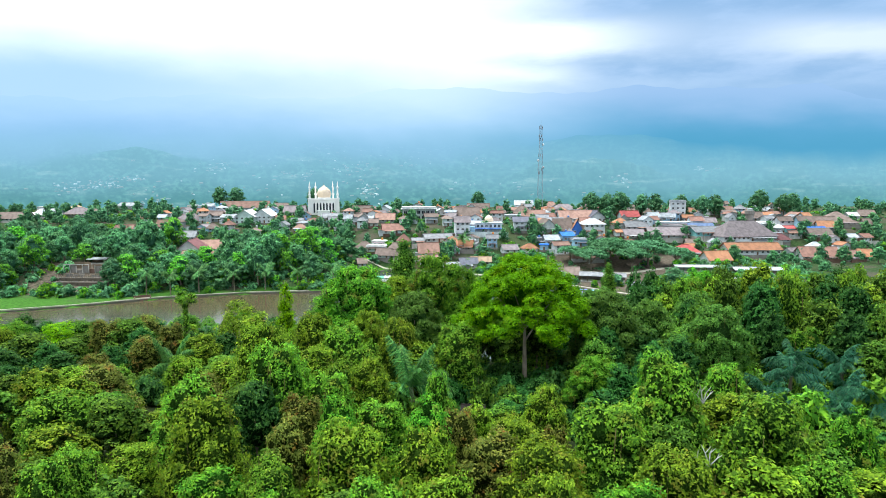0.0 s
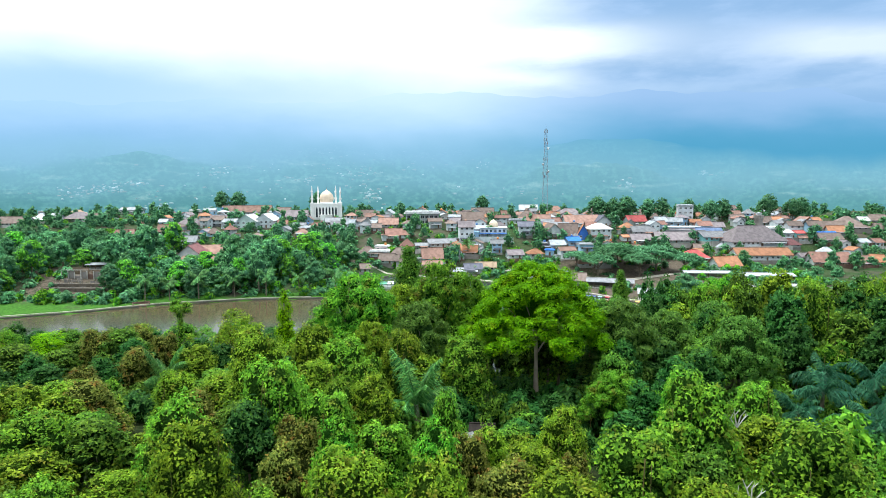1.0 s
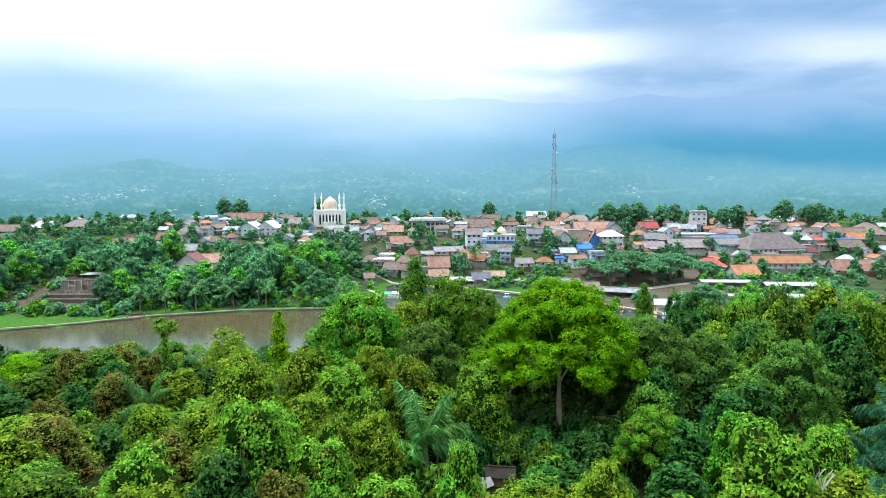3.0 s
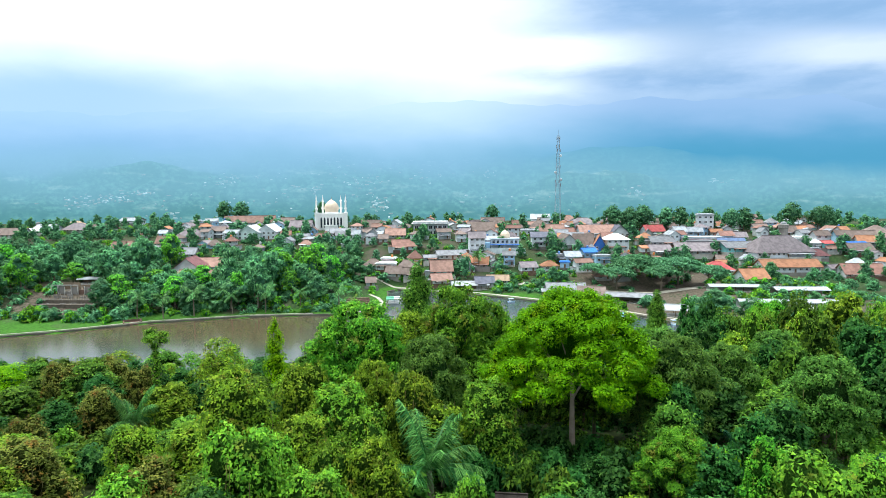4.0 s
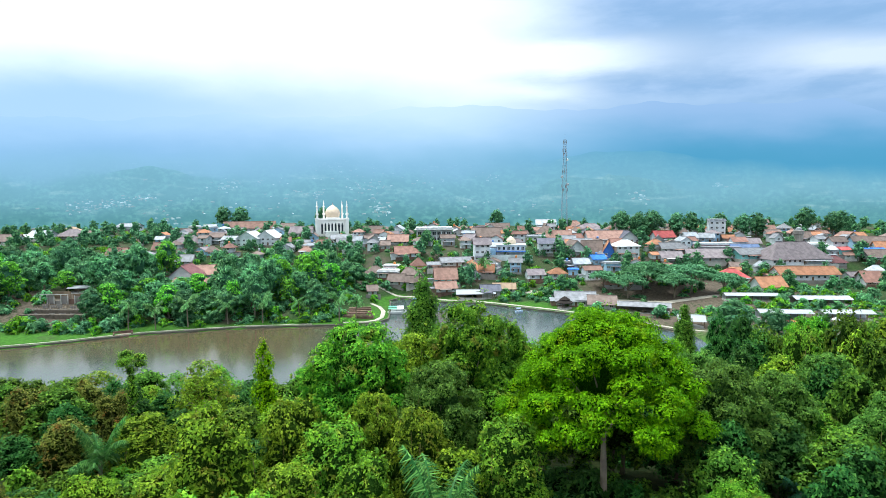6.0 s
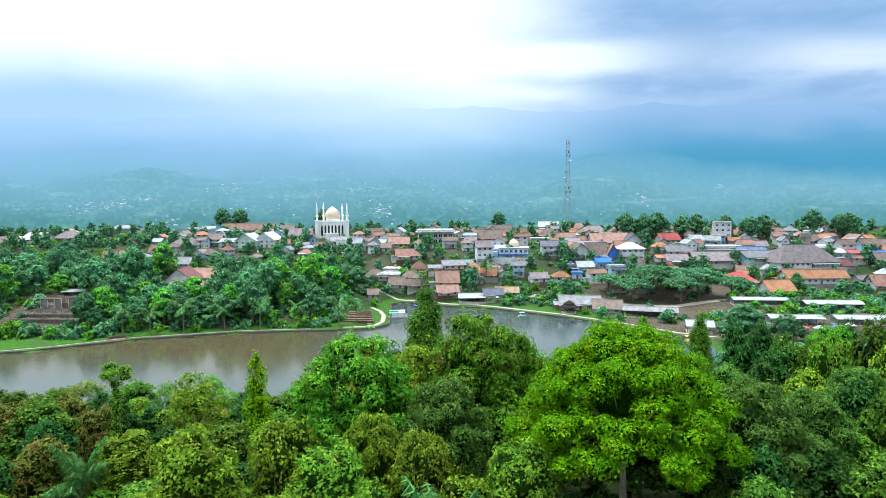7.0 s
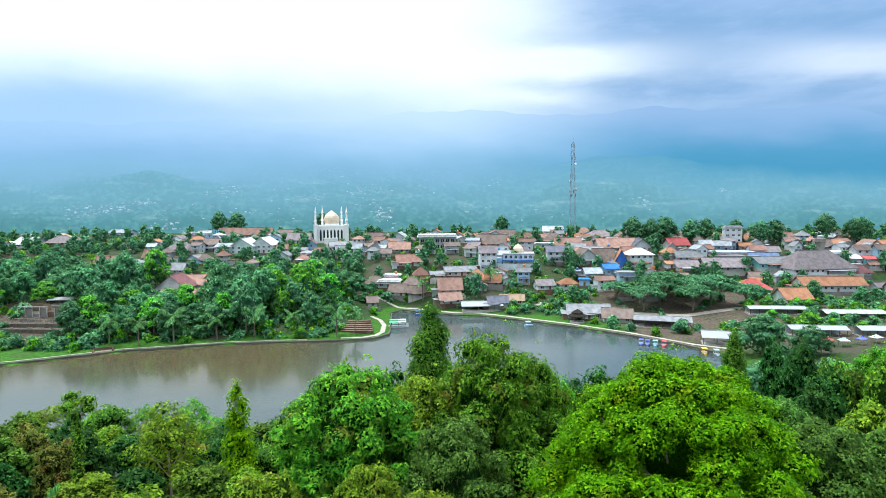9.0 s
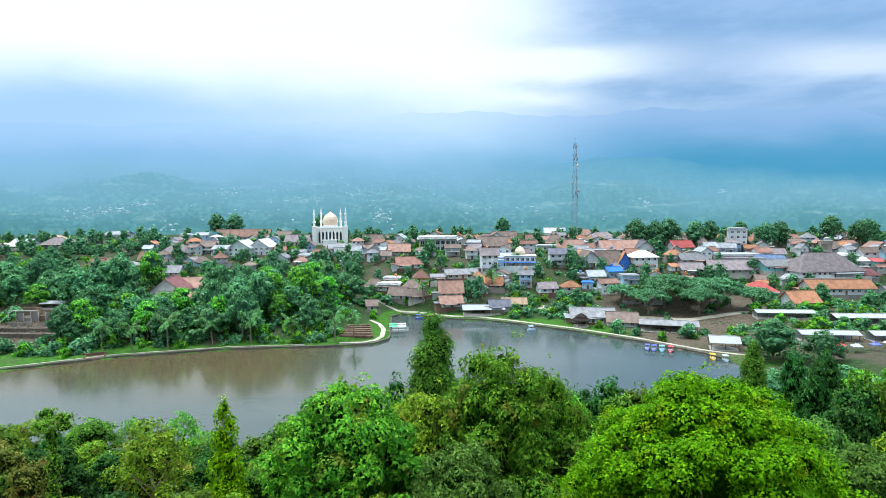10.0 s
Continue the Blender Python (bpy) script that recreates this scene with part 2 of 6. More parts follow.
def ground_height(x, y):
    """Height of the ground over the lake's level."""
    x, y = np.asarray(x, float), np.asarray(y, float)
    near = np.interp(y, [-100, 85, 120, 150, 172], [18, 16, 11, 4, 0.9])
    near_right = np.interp(y, [-100, 85, 120, 160, 210, 300], [18, 16, 12, 8, 5, 4])
    near = near + (near_right - near) * smooth(45, 85, x)
    middle = np.interp(y, [295, 325, 350, 370, 386, 420, 470, 540, 620, 760, 1100], [0.9, 2.2, 7.5, 13, 18.5, 22.5, 24.5, 25, 15, 4, -6])
    left = np.interp(y, [240, 272, 285, 300, 350, 380, 420, 470, 540, 620, 760, 1100], [0.8, 1.2, 3.5, 5.5, 7.5, 12, 19, 23.5, 24.5, 15, 4, -6])
    left = left + 4 * smooth(-120, -155, x) * smooth(268, 292, y) * smooth(380, 330, y)
    right = np.interp(y, [240, 300, 335, 350, 372, 388, 420, 470, 540, 620, 760, 1100], [5, 4, 4, 6, 9, 17, 22, 24.5, 25, 15, 4, -6])
    far = middle + (left - middle) * smooth(-40, -80, x)
    far = far + (right - far) * smooth(88, 125, x)
    side = np.interp(x, [-400, -80, 0, 60, 110], [185, 215, 235, 225, 232])
    land = near + (far - near) * smooth(-18, 18, y - side)
    d = shore_distance(x, y)
    land = 0.75 + (land - 0.75) * smooth(1, 14, d)
    return np.where(d < 0, np.maximum(-2.2, 0.2 + d * 0.6), land)

# ---- building helpers ----
def quads_mesh(name, verts, quads, material, smooth_faces=False):
    me = bpy.data.meshes.new(name)
    verts, quads = np.asarray(verts, np.float32), np.asarray(quads, np.int32)
    me.vertices.add(len(verts))
    me.vertices.foreach_set("co", verts.ravel())
    me.loops.add(quads.size)
    me.loops.foreach_set("vertex_index", quads.ravel())
    me.polygons.add(len(quads))
    me.polygons.foreach_set("loop_start", np.arange(0, quads.size, 4, dtype=np.int32))
    me.update(calc_edges=True)
    me.validate()
    me.materials.append(material)
    if smooth_faces:
        me.polygons.foreach_set("use_smooth", np.ones(len(quads), bool))
    return me


def part(name, bm, material, parent=None, label=""):
    """One mesh object, from a bmesh or a mesh, under a thing or a part."""
    if isinstance(bm, bmesh.types.BMesh):
        me = bpy.data.meshes.new(name)
        bm.to_mesh(me)
        bm.free()
        me.materials.append(material)
    else:
        me = bm
    ob = new(name, me)
    ob.parent = parent
    return tagged(ob, label) if label else ob


def box(bm, x0, x1, y0, y1, z0, z1):
    v = [bm.verts.new(p) for p in ((x0, y0, z0), (x1, y0, z0), (x1, y1, z0), (x0, y1, z0), (x0, y0, z1), (x1, y0, z1), (x1, y1, z1), (x0, y1, z1))]
    for f in ((3, 2, 1, 0), (4, 5, 6, 7), (0, 1, 5, 4), (1, 2, 6, 5), (2, 3, 7, 6), (3, 0, 4, 7)):
        bm.faces.new([v[i] for i in f])
    return v


def boxes(*sizes):
    bm = bmesh.new()
    for s in sizes:
        box(bm, *s)
    return bm


def tube(bm, points, radii, sides=7):
    """A tapering tube through the points."""
    rings = []
    for i, (p, r) in enumerate(zip(points, radii)):
        p = Vector(p)
        along = (Vector(points[min(i + 1, len(points) - 1)]) - Vector(points[max(i - 1, 0)])).normalized()
        side = along.orthogonal().normalized()
        up = along.cross(side)
        rings.append([bm.verts.new(p + r * (math.cos(a) * side + math.sin(a) * up)) for a in (2 * math.pi * k / sides for k in range(sides))])
    for a, b in zip(rings, rings[1:]):
        for k in range(sides):
            bm.faces.new((a[k], a[(k + 1) % sides], b[(k + 1) % sides], b[k]))
    bm.faces.new(rings[0][::-1]), bm.faces.new(rings[-1])
    return bm


def lathe(bm, profile, sides=16, x=0.0, y=0.0):
    rings = [[bm.verts.new((x + r * math.cos(2 * math.pi * k / sides), y + r * math.sin(2 * math.pi * k / sides), z)) for k in range(sides)] for r, z in profile]
    for a, b in zip(rings, rings[1:]):
        for k in range(sides):
            bm.faces.new((a[k], a[(k + 1) % sides], b[(k + 1) % sides], b[k]))
    bm.faces.new(rings[0][::-1]), bm.faces.new(rings[-1])
    return bm


def empty(name, label, category, group="", kind=""):
    return tagged(new(name), label, category, group, kind)


def place(ob, x, y, rot=0.0, size=1.0, sink=0.0, tall=1.0):
    z = float(ground_height(x, y)) - sink
    ob.matrix_basis = pose(x, y, z, 0, 0, rot) @ Matrix.Diagonal((size, size, size * tall, 1))
    return ob


# ---- ground, lake, far hills ----
def ground_material():
    m = bpy.data.materials.new("grass_and_soil")
    m.use_nodes = True
    n = Nodes(m.node_tree)
    where = n.add("ShaderNodeTexCoord").outputs["Object"]
    broad, small = n.noise(where, 0.045, 5.0, 0.6), n.noise(where, 0.9, 5.0, 0.65)
    at = n.add("ShaderNodeSeparateXYZ", Vector=where).outputs
    grass = n.mix(n.step(small, 0.3, 0.7), (0.028, 0.080, 0.012), (0.060, 0.152, 0.020))
    weeds = n.mix(n.step(small, 0.35, 0.65), (0.018, 0.042, 0.014), (0.044, 0.070, 0.024))
    weeds = n.mix(n.math("MULTIPLY", n.step(broad, 0.48, 0.62), 0.8), weeds, (0.070, 0.060, 0.046))
    inland = n.math("MAXIMUM", n.step(n.math("ADD", at[2], n.math("MULTIPLY", broad, 3.0)), 2.5, 3.3), n.step(at[1], 345.0, 360.0))
    colour = n.mix(inland, grass, weeds)
    earth = n.mix(n.step(small, 0.3, 0.7), (0.056, 0.045, 0.033), (0.125, 0.100, 0.075))
    worn = n.math("MULTIPLY", n.step(n.noise(where, 0.09, 4.0, 0.6), 0.42, 0.58), n.step(at[2], 3.2, 4.4))
    yard = n.math("MULTIPLY", n.math("MULTIPLY", n.step(at[0], 52.0, 68.0), n.step(at[0], 180.0, 150.0)), n.math("MULTIPLY", n.step(at[1], 240.0, 262.0), n.step(at[1], 362.0, 345.0)))
    ruins = n.math("MULTIPLY", n.math("MULTIPLY", n.step(at[0], -200.0, -186.0), n.step(at[0], -138.0, -148.0)), n.math("MULTIPLY", n.step(at[1], 255.0, 266.0), n.step(at[1], 312.0, 300.0)))
    colour = n.mix(n.math("MULTIPLY", worn, 0.25), colour, earth)
    colour = n.mix(n.math("MULTIPLY", n.math("MAXIMUM", yard, ruins), n.step(n.math("ADD", small, broad), 0.72, 0.95)), colour, earth)
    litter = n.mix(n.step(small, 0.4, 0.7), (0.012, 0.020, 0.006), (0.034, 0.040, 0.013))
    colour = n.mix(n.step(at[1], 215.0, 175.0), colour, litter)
    shade = n.add("ShaderNodeBsdfPrincipled", Base_Color=colour, Roughness=0.95)
    n.set(shade, "Specular IOR Level", 0.05)
    n.set(shade, "Normal", n.add("ShaderNodeBump", Strength=0.6, Distance=0.3, Height=small).outputs[0])
    n.add("ShaderNodeOutputMaterial", Surface=shade.outputs[0])
    return m


def grid_mesh(name, xs, ys, heights, material):
    gx, gy = np.meshgrid(xs, ys)
    verts = np.stack([gx, gy, heights(gx, gy)], -1).reshape(-1, 3)
    i = np.arange(len(xs) * len(ys)).reshape(len(ys), len(xs))
    quads = np.stack([i[:-1, :-1], i[:-1, 1:], i[1:, 1:], i[1:, :-1]], -1).reshape(-1, 4)
    return quads_mesh(name, verts, quads, material, True)


far_out = np.cumsum(np.geomspace(6, 700, 18))
xs = np.r_[-330 - far_out[::-1], np.arange(-330, 331, 3.0), 330 + far_out]
ys = np.r_[-120 - far_out[:6][::-1], np.arange(-120, 30, 10.0), np.arange(30, 545, 3.0), 545 + far_out[:15]]
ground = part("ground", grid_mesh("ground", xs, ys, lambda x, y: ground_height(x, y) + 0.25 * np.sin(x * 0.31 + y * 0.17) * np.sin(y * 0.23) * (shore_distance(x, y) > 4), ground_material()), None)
tagged(ground, "grassy slopes and bare soil round the lake", "ground", kind="structure")


def water_material():
    m = bpy.data.materials.new("murky_water")
    m.use_nodes = True
    n = Nodes(m.node_tree)
    where = n.add("ShaderNodeTexCoord").outputs["Object"]
    silt = n.noise(n.stretched(where, 0.012, 0.03, 1.0), 1.0, 3.0)
    colour = n.mix(n.step(silt, 0.35, 0.65), (0.046, 0.064, 0.064), (0.060, 0.078, 0.076))
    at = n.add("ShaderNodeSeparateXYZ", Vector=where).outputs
    # Brown by the far-left bank: mud, and its trees' reflection put into the colour.
    mud_and_reflection = n.math("MULTIPLY", n.step(n.math("ADD", at[1], n.math("MULTIPLY", silt, 40.0)), 215.0, 262.0), n.step(at[0], -20.0, -70.0))
    colour = n.mix(mud_and_reflection, colour, (0.078, 0.064, 0.034))
    shade = n.add("ShaderNodeBsdfPrincipled", Base_Color=colour, Roughness=0.10, IOR=1.33)
    n.set(shade, "Specular IOR Level", 0.45)
    ripple = n.noise(n.stretched(where, 0.5, 1.1, 1.0), 1.0, 4.0, 0.6)
    n.set(shade, "Normal", n.add("ShaderNodeBump", Strength=0.10, Distance=0.25, Height=ripple).outputs[0])
    n.add("ShaderNodeOutputMaterial", Surface=shade.outputs[0])
    return m


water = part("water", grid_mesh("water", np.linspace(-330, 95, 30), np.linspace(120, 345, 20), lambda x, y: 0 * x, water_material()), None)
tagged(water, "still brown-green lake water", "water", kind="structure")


def hill_height(x, y):
    """Foothills that climb from the plain to a long ridge."""
    a = x / y
    level = np.interp(y, [1050, 1500, 2200, 3000, 3600, 4350, 4700], [-0.055, -0.03, 0.018, 0.055, 0.08, 0.13, 0.10])
    crest = np.interp(a, [-0.9, -0.5, -0.2, 0.0, 0.1, 0.2, 0.3, 0.45, 0.6, 0.68, 0.8], [1.0, 1.0, 1.0, 1.08, 1.10, 1.02, 1.08, 1.12, 1.10, 0.95, 0.8])
    rise = np.where(level > 0, level * (1 + (crest - 1) * smooth(2600, 4300, y)), level)
    lumps = 0.004 * np.sin(a * 19 + y * 0.002) + 0.002 * np.sin(a * 47 - y * 0.003) + 0.001 * np.sin(a * 131 + y * 0.004)
    shoulder = 0.035 * np.exp(-((a - 0.28) / 0.12) ** 2 - ((y - 2600) / 300) ** 2) + 0.02 * np.exp(-((a + 0.5) / 0.1) ** 2 - ((y - 2300) / 250) ** 2)
    spur = np.interp(a, [-1, -0.8, -0.62, -0.4, 0.0, 0.08, 0.16, 0.26, 0.32, 0.4, 0.5, 1], [-0.03, -0.03, -0.04, -0.05, -0.05, 0.0, 0.020, 0.028, 0.020, 0.004, -0.012, -0.012])
    spur = spur + 0.0010 * np.sin(a * 83) + 0.0010 * np.sin(a * 211 + 1) + 0.0008 * np.sin(a * 397)
    rise = np.maximum(rise, spur - 0.05 * ((y - 2000) / 300) ** 2)
    return 51 + y * (rise + lumps * smooth(1100, 1700, y) + shoulder)


def hill_material(name, walls=None):
    """Woods and fields, or pale house walls, under valley haze painted on as a glow that grows with distance."""
    m = bpy.data.materials.new(name)
    m.use_nodes = True
    n = Nodes(m.node_tree)
    where = n.add("ShaderNodeNewGeometry").outputs["Position"]
    xyz = n.add("ShaderNodeSeparateXYZ", Vector=where).outputs
    aside = n.math("DIVIDE", xyz[0], xyz[1])
    up = n.math("DIVIDE", n.math("SUBTRACT", xyz[2], 51.0), xyz[1])
    slope = n.add("ShaderNodeCombineXYZ", X=n.math("MULTIPLY", aside, 75.0), Y=n.math("MULTIPLY", up, 125.0)).outputs[0]
    crowns, groves, fields = n.noise(slope, 1.5, 6.0, 0.72), n.noise(slope, 0.36, 5.0, 0.65), n.noise(n.stretched(slope, 0.13, 0.45, 1.0), 1.0, 5.0, 0.66)
    land = n.mix(n.step(crowns, 0.40, 0.62), (0.004, 0.024, 0.028), (0.060, 0.135, 0.105))
    land = n.mix(n.math("MULTIPLY", n.step(groves, 0.56, 0.42), 0.75), land, (0.006, 0.030, 0.026))
    land = n.mix(n.math("MULTIPLY", n.step(fields, 0.55, 0.68), 0.55), land, n.mix(n.step(crowns, 0.4, 0.6), (0.13, 0.20, 0.15), (0.30, 0.31, 0.27)))
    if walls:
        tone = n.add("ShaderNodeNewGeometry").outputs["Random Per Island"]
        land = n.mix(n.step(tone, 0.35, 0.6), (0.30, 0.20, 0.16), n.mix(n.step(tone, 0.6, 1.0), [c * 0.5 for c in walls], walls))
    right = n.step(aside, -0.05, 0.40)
    # Haze painted by distance and height; these colours are emitted, not lit.
    haze_colour = n.mix(n.step(xyz[1], 1250.0, 2000.0), (0.145, 0.355, 0.40), (0.225, 0.45, 0.565))
    haze_colour = n.mix(n.step(xyz[1], 1950.0, 2900.0), haze_colour, n.mix(right, (0.25, 0.45, 0.62), (0.090, 0.30, 0.47)))
    haze_colour = n.mix(n.step(xyz[1], 2800.0, 3900.0), haze_colour, n.mix(right, n.mix(n.step(aside, -0.5, -0.05), (0.27, 0.46, 0.69), (0.37, 0.55, 0.76)), (0.115, 0.32, 0.52)))
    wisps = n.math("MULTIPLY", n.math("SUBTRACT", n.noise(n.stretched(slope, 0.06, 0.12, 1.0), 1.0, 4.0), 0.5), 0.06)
    ridge_haze = n.mix(n.step(aside, -0.05, 0.34), n.mix(n.step(aside, -0.6, -0.05), (0.395, 0.57, 0.80), (0.58, 0.71, 0.88)), (0.30, 0.44, 0.67))
    haze_colour = n.mix(n.step(n.math("ADD", up, n.math("MULTIPLY", wisps, n.step(up, 0.15, 0.11))), 0.065, 0.146), haze_colour, ridge_haze)
    # Share of the painted haze over the lit land.
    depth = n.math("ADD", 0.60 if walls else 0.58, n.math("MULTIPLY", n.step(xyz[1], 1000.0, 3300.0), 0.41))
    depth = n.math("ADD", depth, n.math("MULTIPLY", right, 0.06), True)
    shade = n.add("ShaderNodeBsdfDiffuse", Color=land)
    glow = n.add("ShaderNodeEmission", Color=haze_colour, Strength=1.0)
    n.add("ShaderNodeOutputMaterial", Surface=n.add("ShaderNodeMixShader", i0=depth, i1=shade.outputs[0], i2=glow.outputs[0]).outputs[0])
    return m


def hills():
    aa, ys = np.linspace(-1.05, 1.05, 320), np.r_[np.linspace(1050, 2600, 60), np.linspace(2640, 4700, 50)]
    ga, gy = np.meshgrid(aa, ys)
    gx = ga * gy
    verts = np.stack([gx, gy, hill_height(gx, gy)], -1).reshape(-1, 3)
    i = np.arange(verts.shape[0]).reshape(gx.shape)
    quads = np.stack([i[:-1, :-1], i[:-1, 1:], i[1:, 1:], i[1:, :-1]], -1).reshape(-1, 4)
    return quads_mesh("backdrop", verts, quads, hill_material("haze_painted_hills"), True)


tagged(part("backdrop", hills(), None), "wooded foothills and mountain ridge fading in painted haze", "hills", kind="structure")

# ---- trees ----
def sphere_quads(k=4):
    """A cube blown up to a ball: verts and quads."""
    t = np.tan(np.linspace(-np.pi / 4, np.pi / 4, k + 1))
    a, b = np.meshgrid(t, t)
    verts, quads, one = [], [], np.ones_like(a)
    for face in ((a, b, one), (b, a, -one), (one, a, b), (-one, b, a), (b, one, a), (a, -one, b)):
        i = np.arange((k + 1) ** 2).reshape(k + 1, k + 1) + len(verts) * (k + 1) ** 2
        quads.append(np.stack([i[:-1, :-1], i[:-1, 1:], i[1:, 1:], i[1:, :-1]], -1).reshape(-1, 4))
        p = np.stack(face, -1).reshape(-1, 3)
        verts.append(p / np.linalg.norm(p, axis=1, keepdims=True))
    return np.concatenate(verts), np.concatenate(quads)


def shaded_core(name, dark, light, mean):
    """The leaves and twigs further in, too many to tell apart, with the crown's inner shade put into the colour."""
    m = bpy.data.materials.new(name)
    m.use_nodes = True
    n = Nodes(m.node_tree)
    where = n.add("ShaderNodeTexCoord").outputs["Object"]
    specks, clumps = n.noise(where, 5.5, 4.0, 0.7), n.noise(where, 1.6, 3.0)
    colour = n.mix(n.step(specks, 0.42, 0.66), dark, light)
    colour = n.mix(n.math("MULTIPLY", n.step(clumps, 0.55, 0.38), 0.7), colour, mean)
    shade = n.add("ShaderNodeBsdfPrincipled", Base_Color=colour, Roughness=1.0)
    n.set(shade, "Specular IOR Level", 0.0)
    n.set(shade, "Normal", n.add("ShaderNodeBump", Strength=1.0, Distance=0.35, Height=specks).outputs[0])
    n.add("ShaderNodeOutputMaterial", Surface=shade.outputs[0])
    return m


# Leaf tones cut far down, painting shade into the gaps between sprays.
SHADED_CORE = {name: shaded_core("inner_" + name, [c * 0.22 for c in dark], [c * 0.42 for c in mid], [c * 0.35 for c in dark]) for name, dark, mid in LEAF_TONES}
# Far cores: painted shade as well, lifted and bluer to put haze in.
SHADED_HAZY_CORE = shaded_core("shaded_hazy_core", (0.036, 0.105, 0.056), (0.092, 0.225, 0.108), (0.055, 0.135, 0.070))


def mixed_mesh(name, verts, tris, quads, materials, normals=None):
    """Leaves as triangles in the first material, shade-coloured cores as quads in the second; normals swell each clump
    of leaves.
    """
    me = bpy.data.meshes.new(name)
    me.vertices.add(len(verts))
    me.vertices.foreach_set("co", np.asarray(verts, np.float32).ravel())
    me.loops.add(tris.size + quads.size)
    me.loops.foreach_set("vertex_index", np.r_[tris.ravel(), quads.ravel()].astype(np.int32))
    me.polygons.add(len(tris) + len(quads))
    me.polygons.foreach_set("loop_start", np.r_[np.arange(0, tris.size, 3), tris.size + np.arange(0, quads.size, 4)].astype(np.int32))
    me.polygons.foreach_set("material_index", np.r_[np.zeros(len(tris)), np.ones(len(quads))].astype(np.int32))
    me.update(calc_edges=True)
    if normals is not None:
        me.normals_split_custom_set_from_vertices(np.asarray(normals, np.float32))
    for m in materials:
        me.materials.append(m)
    return me


def crown_arrays(lobes, tufts, leaf, seed, per=7, spray=0.42, droop=0.25, fill=0.70, core=2, gaps=0.0, bare=(), swollen=0.52):
    """A crown of leaf sprays over the lobes (x, y, z, rx, rz): each spray a small sloping tuft of leaves, with balls in
    painted shade behind.
    """
    r = np.random.default_rng(seed)
    lobes = np.array(lobes, float)
    area = lobes[:, 3] * (lobes[:, 3] + lobes[:, 4])
    area[list(bare)] *= 0.08
    which = r.choice(len(lobes), tufts * 4, p=area / area.sum())
    way = r.normal(size=(tufts * 4, 3))
    way[:, 2] += 0.40
    way /= np.linalg.norm(way, axis=1, keepdims=True)
    lump = 1 + 0.14 * np.sin(way[:, 0] * 5 + which) * np.sin(way[:, 1] * 5 + 2 * which) + 0.08 * np.sin(way[:, 2] * 9 + which * 3)
    reach = lump * r.uniform(0.80, 1.12, len(way))
    rad = np.stack([lobes[which, 3], lobes[which, 3], lobes[which, 4]], -1)
    spot = lobes[which, :3] + way * rad * reach[:, None]
    deep = np.zeros(len(way), bool)
    for k, (x, y, z, rx, rz) in enumerate(lobes):
        q = (spot - (x, y, z)) / (rx, rx, rz)
        deep |= ((q**2).sum(1) < 0.70) & (which != k)
    if gaps:
        deep |= (np.sin(spot[:, 0] * 1.7 + seed) * np.sin(spot[:, 1] * 1.9) * np.sin(spot[:, 2] * 1.5)) > (1 - gaps) * 0.6
    keep = np.flatnonzero(~deep)[:tufts]
    spot, way, rad = spot[keep], way[keep], rad[keep]
    face = way / rad
    face /= np.linalg.norm(face, axis=1, keepdims=True)
    swell = np.repeat(face, per, 0)
    face = face * 0.8 + r.normal(size=(len(spot), 3)) * 0.30 + np.array([0, 0, 0.55])
    face /= np.linalg.norm(face, axis=1, keepdims=True)
    spot, way, face = (np.repeat(v, per, 0) for v in (spot, way, face))
    m = len(spot)
    out = r.normal(size=(m, 3))
    out -= face * (out * face).sum(1, keepdims=True)
    out /= np.linalg.norm(out, axis=1, keepdims=True) + 1e-6
    far = np.sqrt(r.uniform(0.02, 1.0, (m, 1)))
    spot = spot + out * far * spray - face * far**2 * spray * (0.25 + droop) + face * r.normal(size=(m, 1)) * spray * 0.12
    face = face + out * far * 0.5 + r.normal(size=(m, 3)) * 0.30
    face /= np.linalg.norm(face, axis=1, keepdims=True)
    tip = out + r.normal(size=(m, 3)) * 0.4 - np.array([0, 0, droop])
    tip -= face * (tip * face).sum(1, keepdims=True)
    tip /= np.linalg.norm(tip, axis=1, keepdims=True) + 1e-6
    side = np.cross(face, tip)
    size = leaf * r.uniform(0.65, 1.4, (m, 1))
    a, b, c = spot - side * size * 0.48, spot + side * size * 0.48 - tip * size * 0.15, spot + tip * size * 1.12 - face * size * 0.12
    flip = (np.cross(b - a, c - a) * swell).sum(1) < 0
    a[flip], b[flip] = b[flip], a[flip].copy()
    bent = swell * swollen + face * np.sign((face * swell).sum(1, keepdims=True)) * (1 - swollen) + r.normal(size=(m, 3)) * (1 - swollen) * 0.5
    verts, tris, quads = [np.stack([a, b, c], 1).reshape(-1, 3)], np.arange(3 * m).reshape(-1, 3), []
    normals = [np.repeat(bent, 3, 0)]
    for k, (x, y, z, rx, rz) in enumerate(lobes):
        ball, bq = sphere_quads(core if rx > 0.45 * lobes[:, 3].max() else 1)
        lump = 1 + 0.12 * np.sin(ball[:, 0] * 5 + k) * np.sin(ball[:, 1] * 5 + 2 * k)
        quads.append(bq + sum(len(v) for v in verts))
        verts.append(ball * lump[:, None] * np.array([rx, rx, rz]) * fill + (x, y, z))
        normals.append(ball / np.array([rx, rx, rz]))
    normals = np.concatenate(normals)
    normals /= np.linalg.norm(normals, axis=1, keepdims=True)
    return np.concatenate(verts), tris, np.concatenate(quads), normals


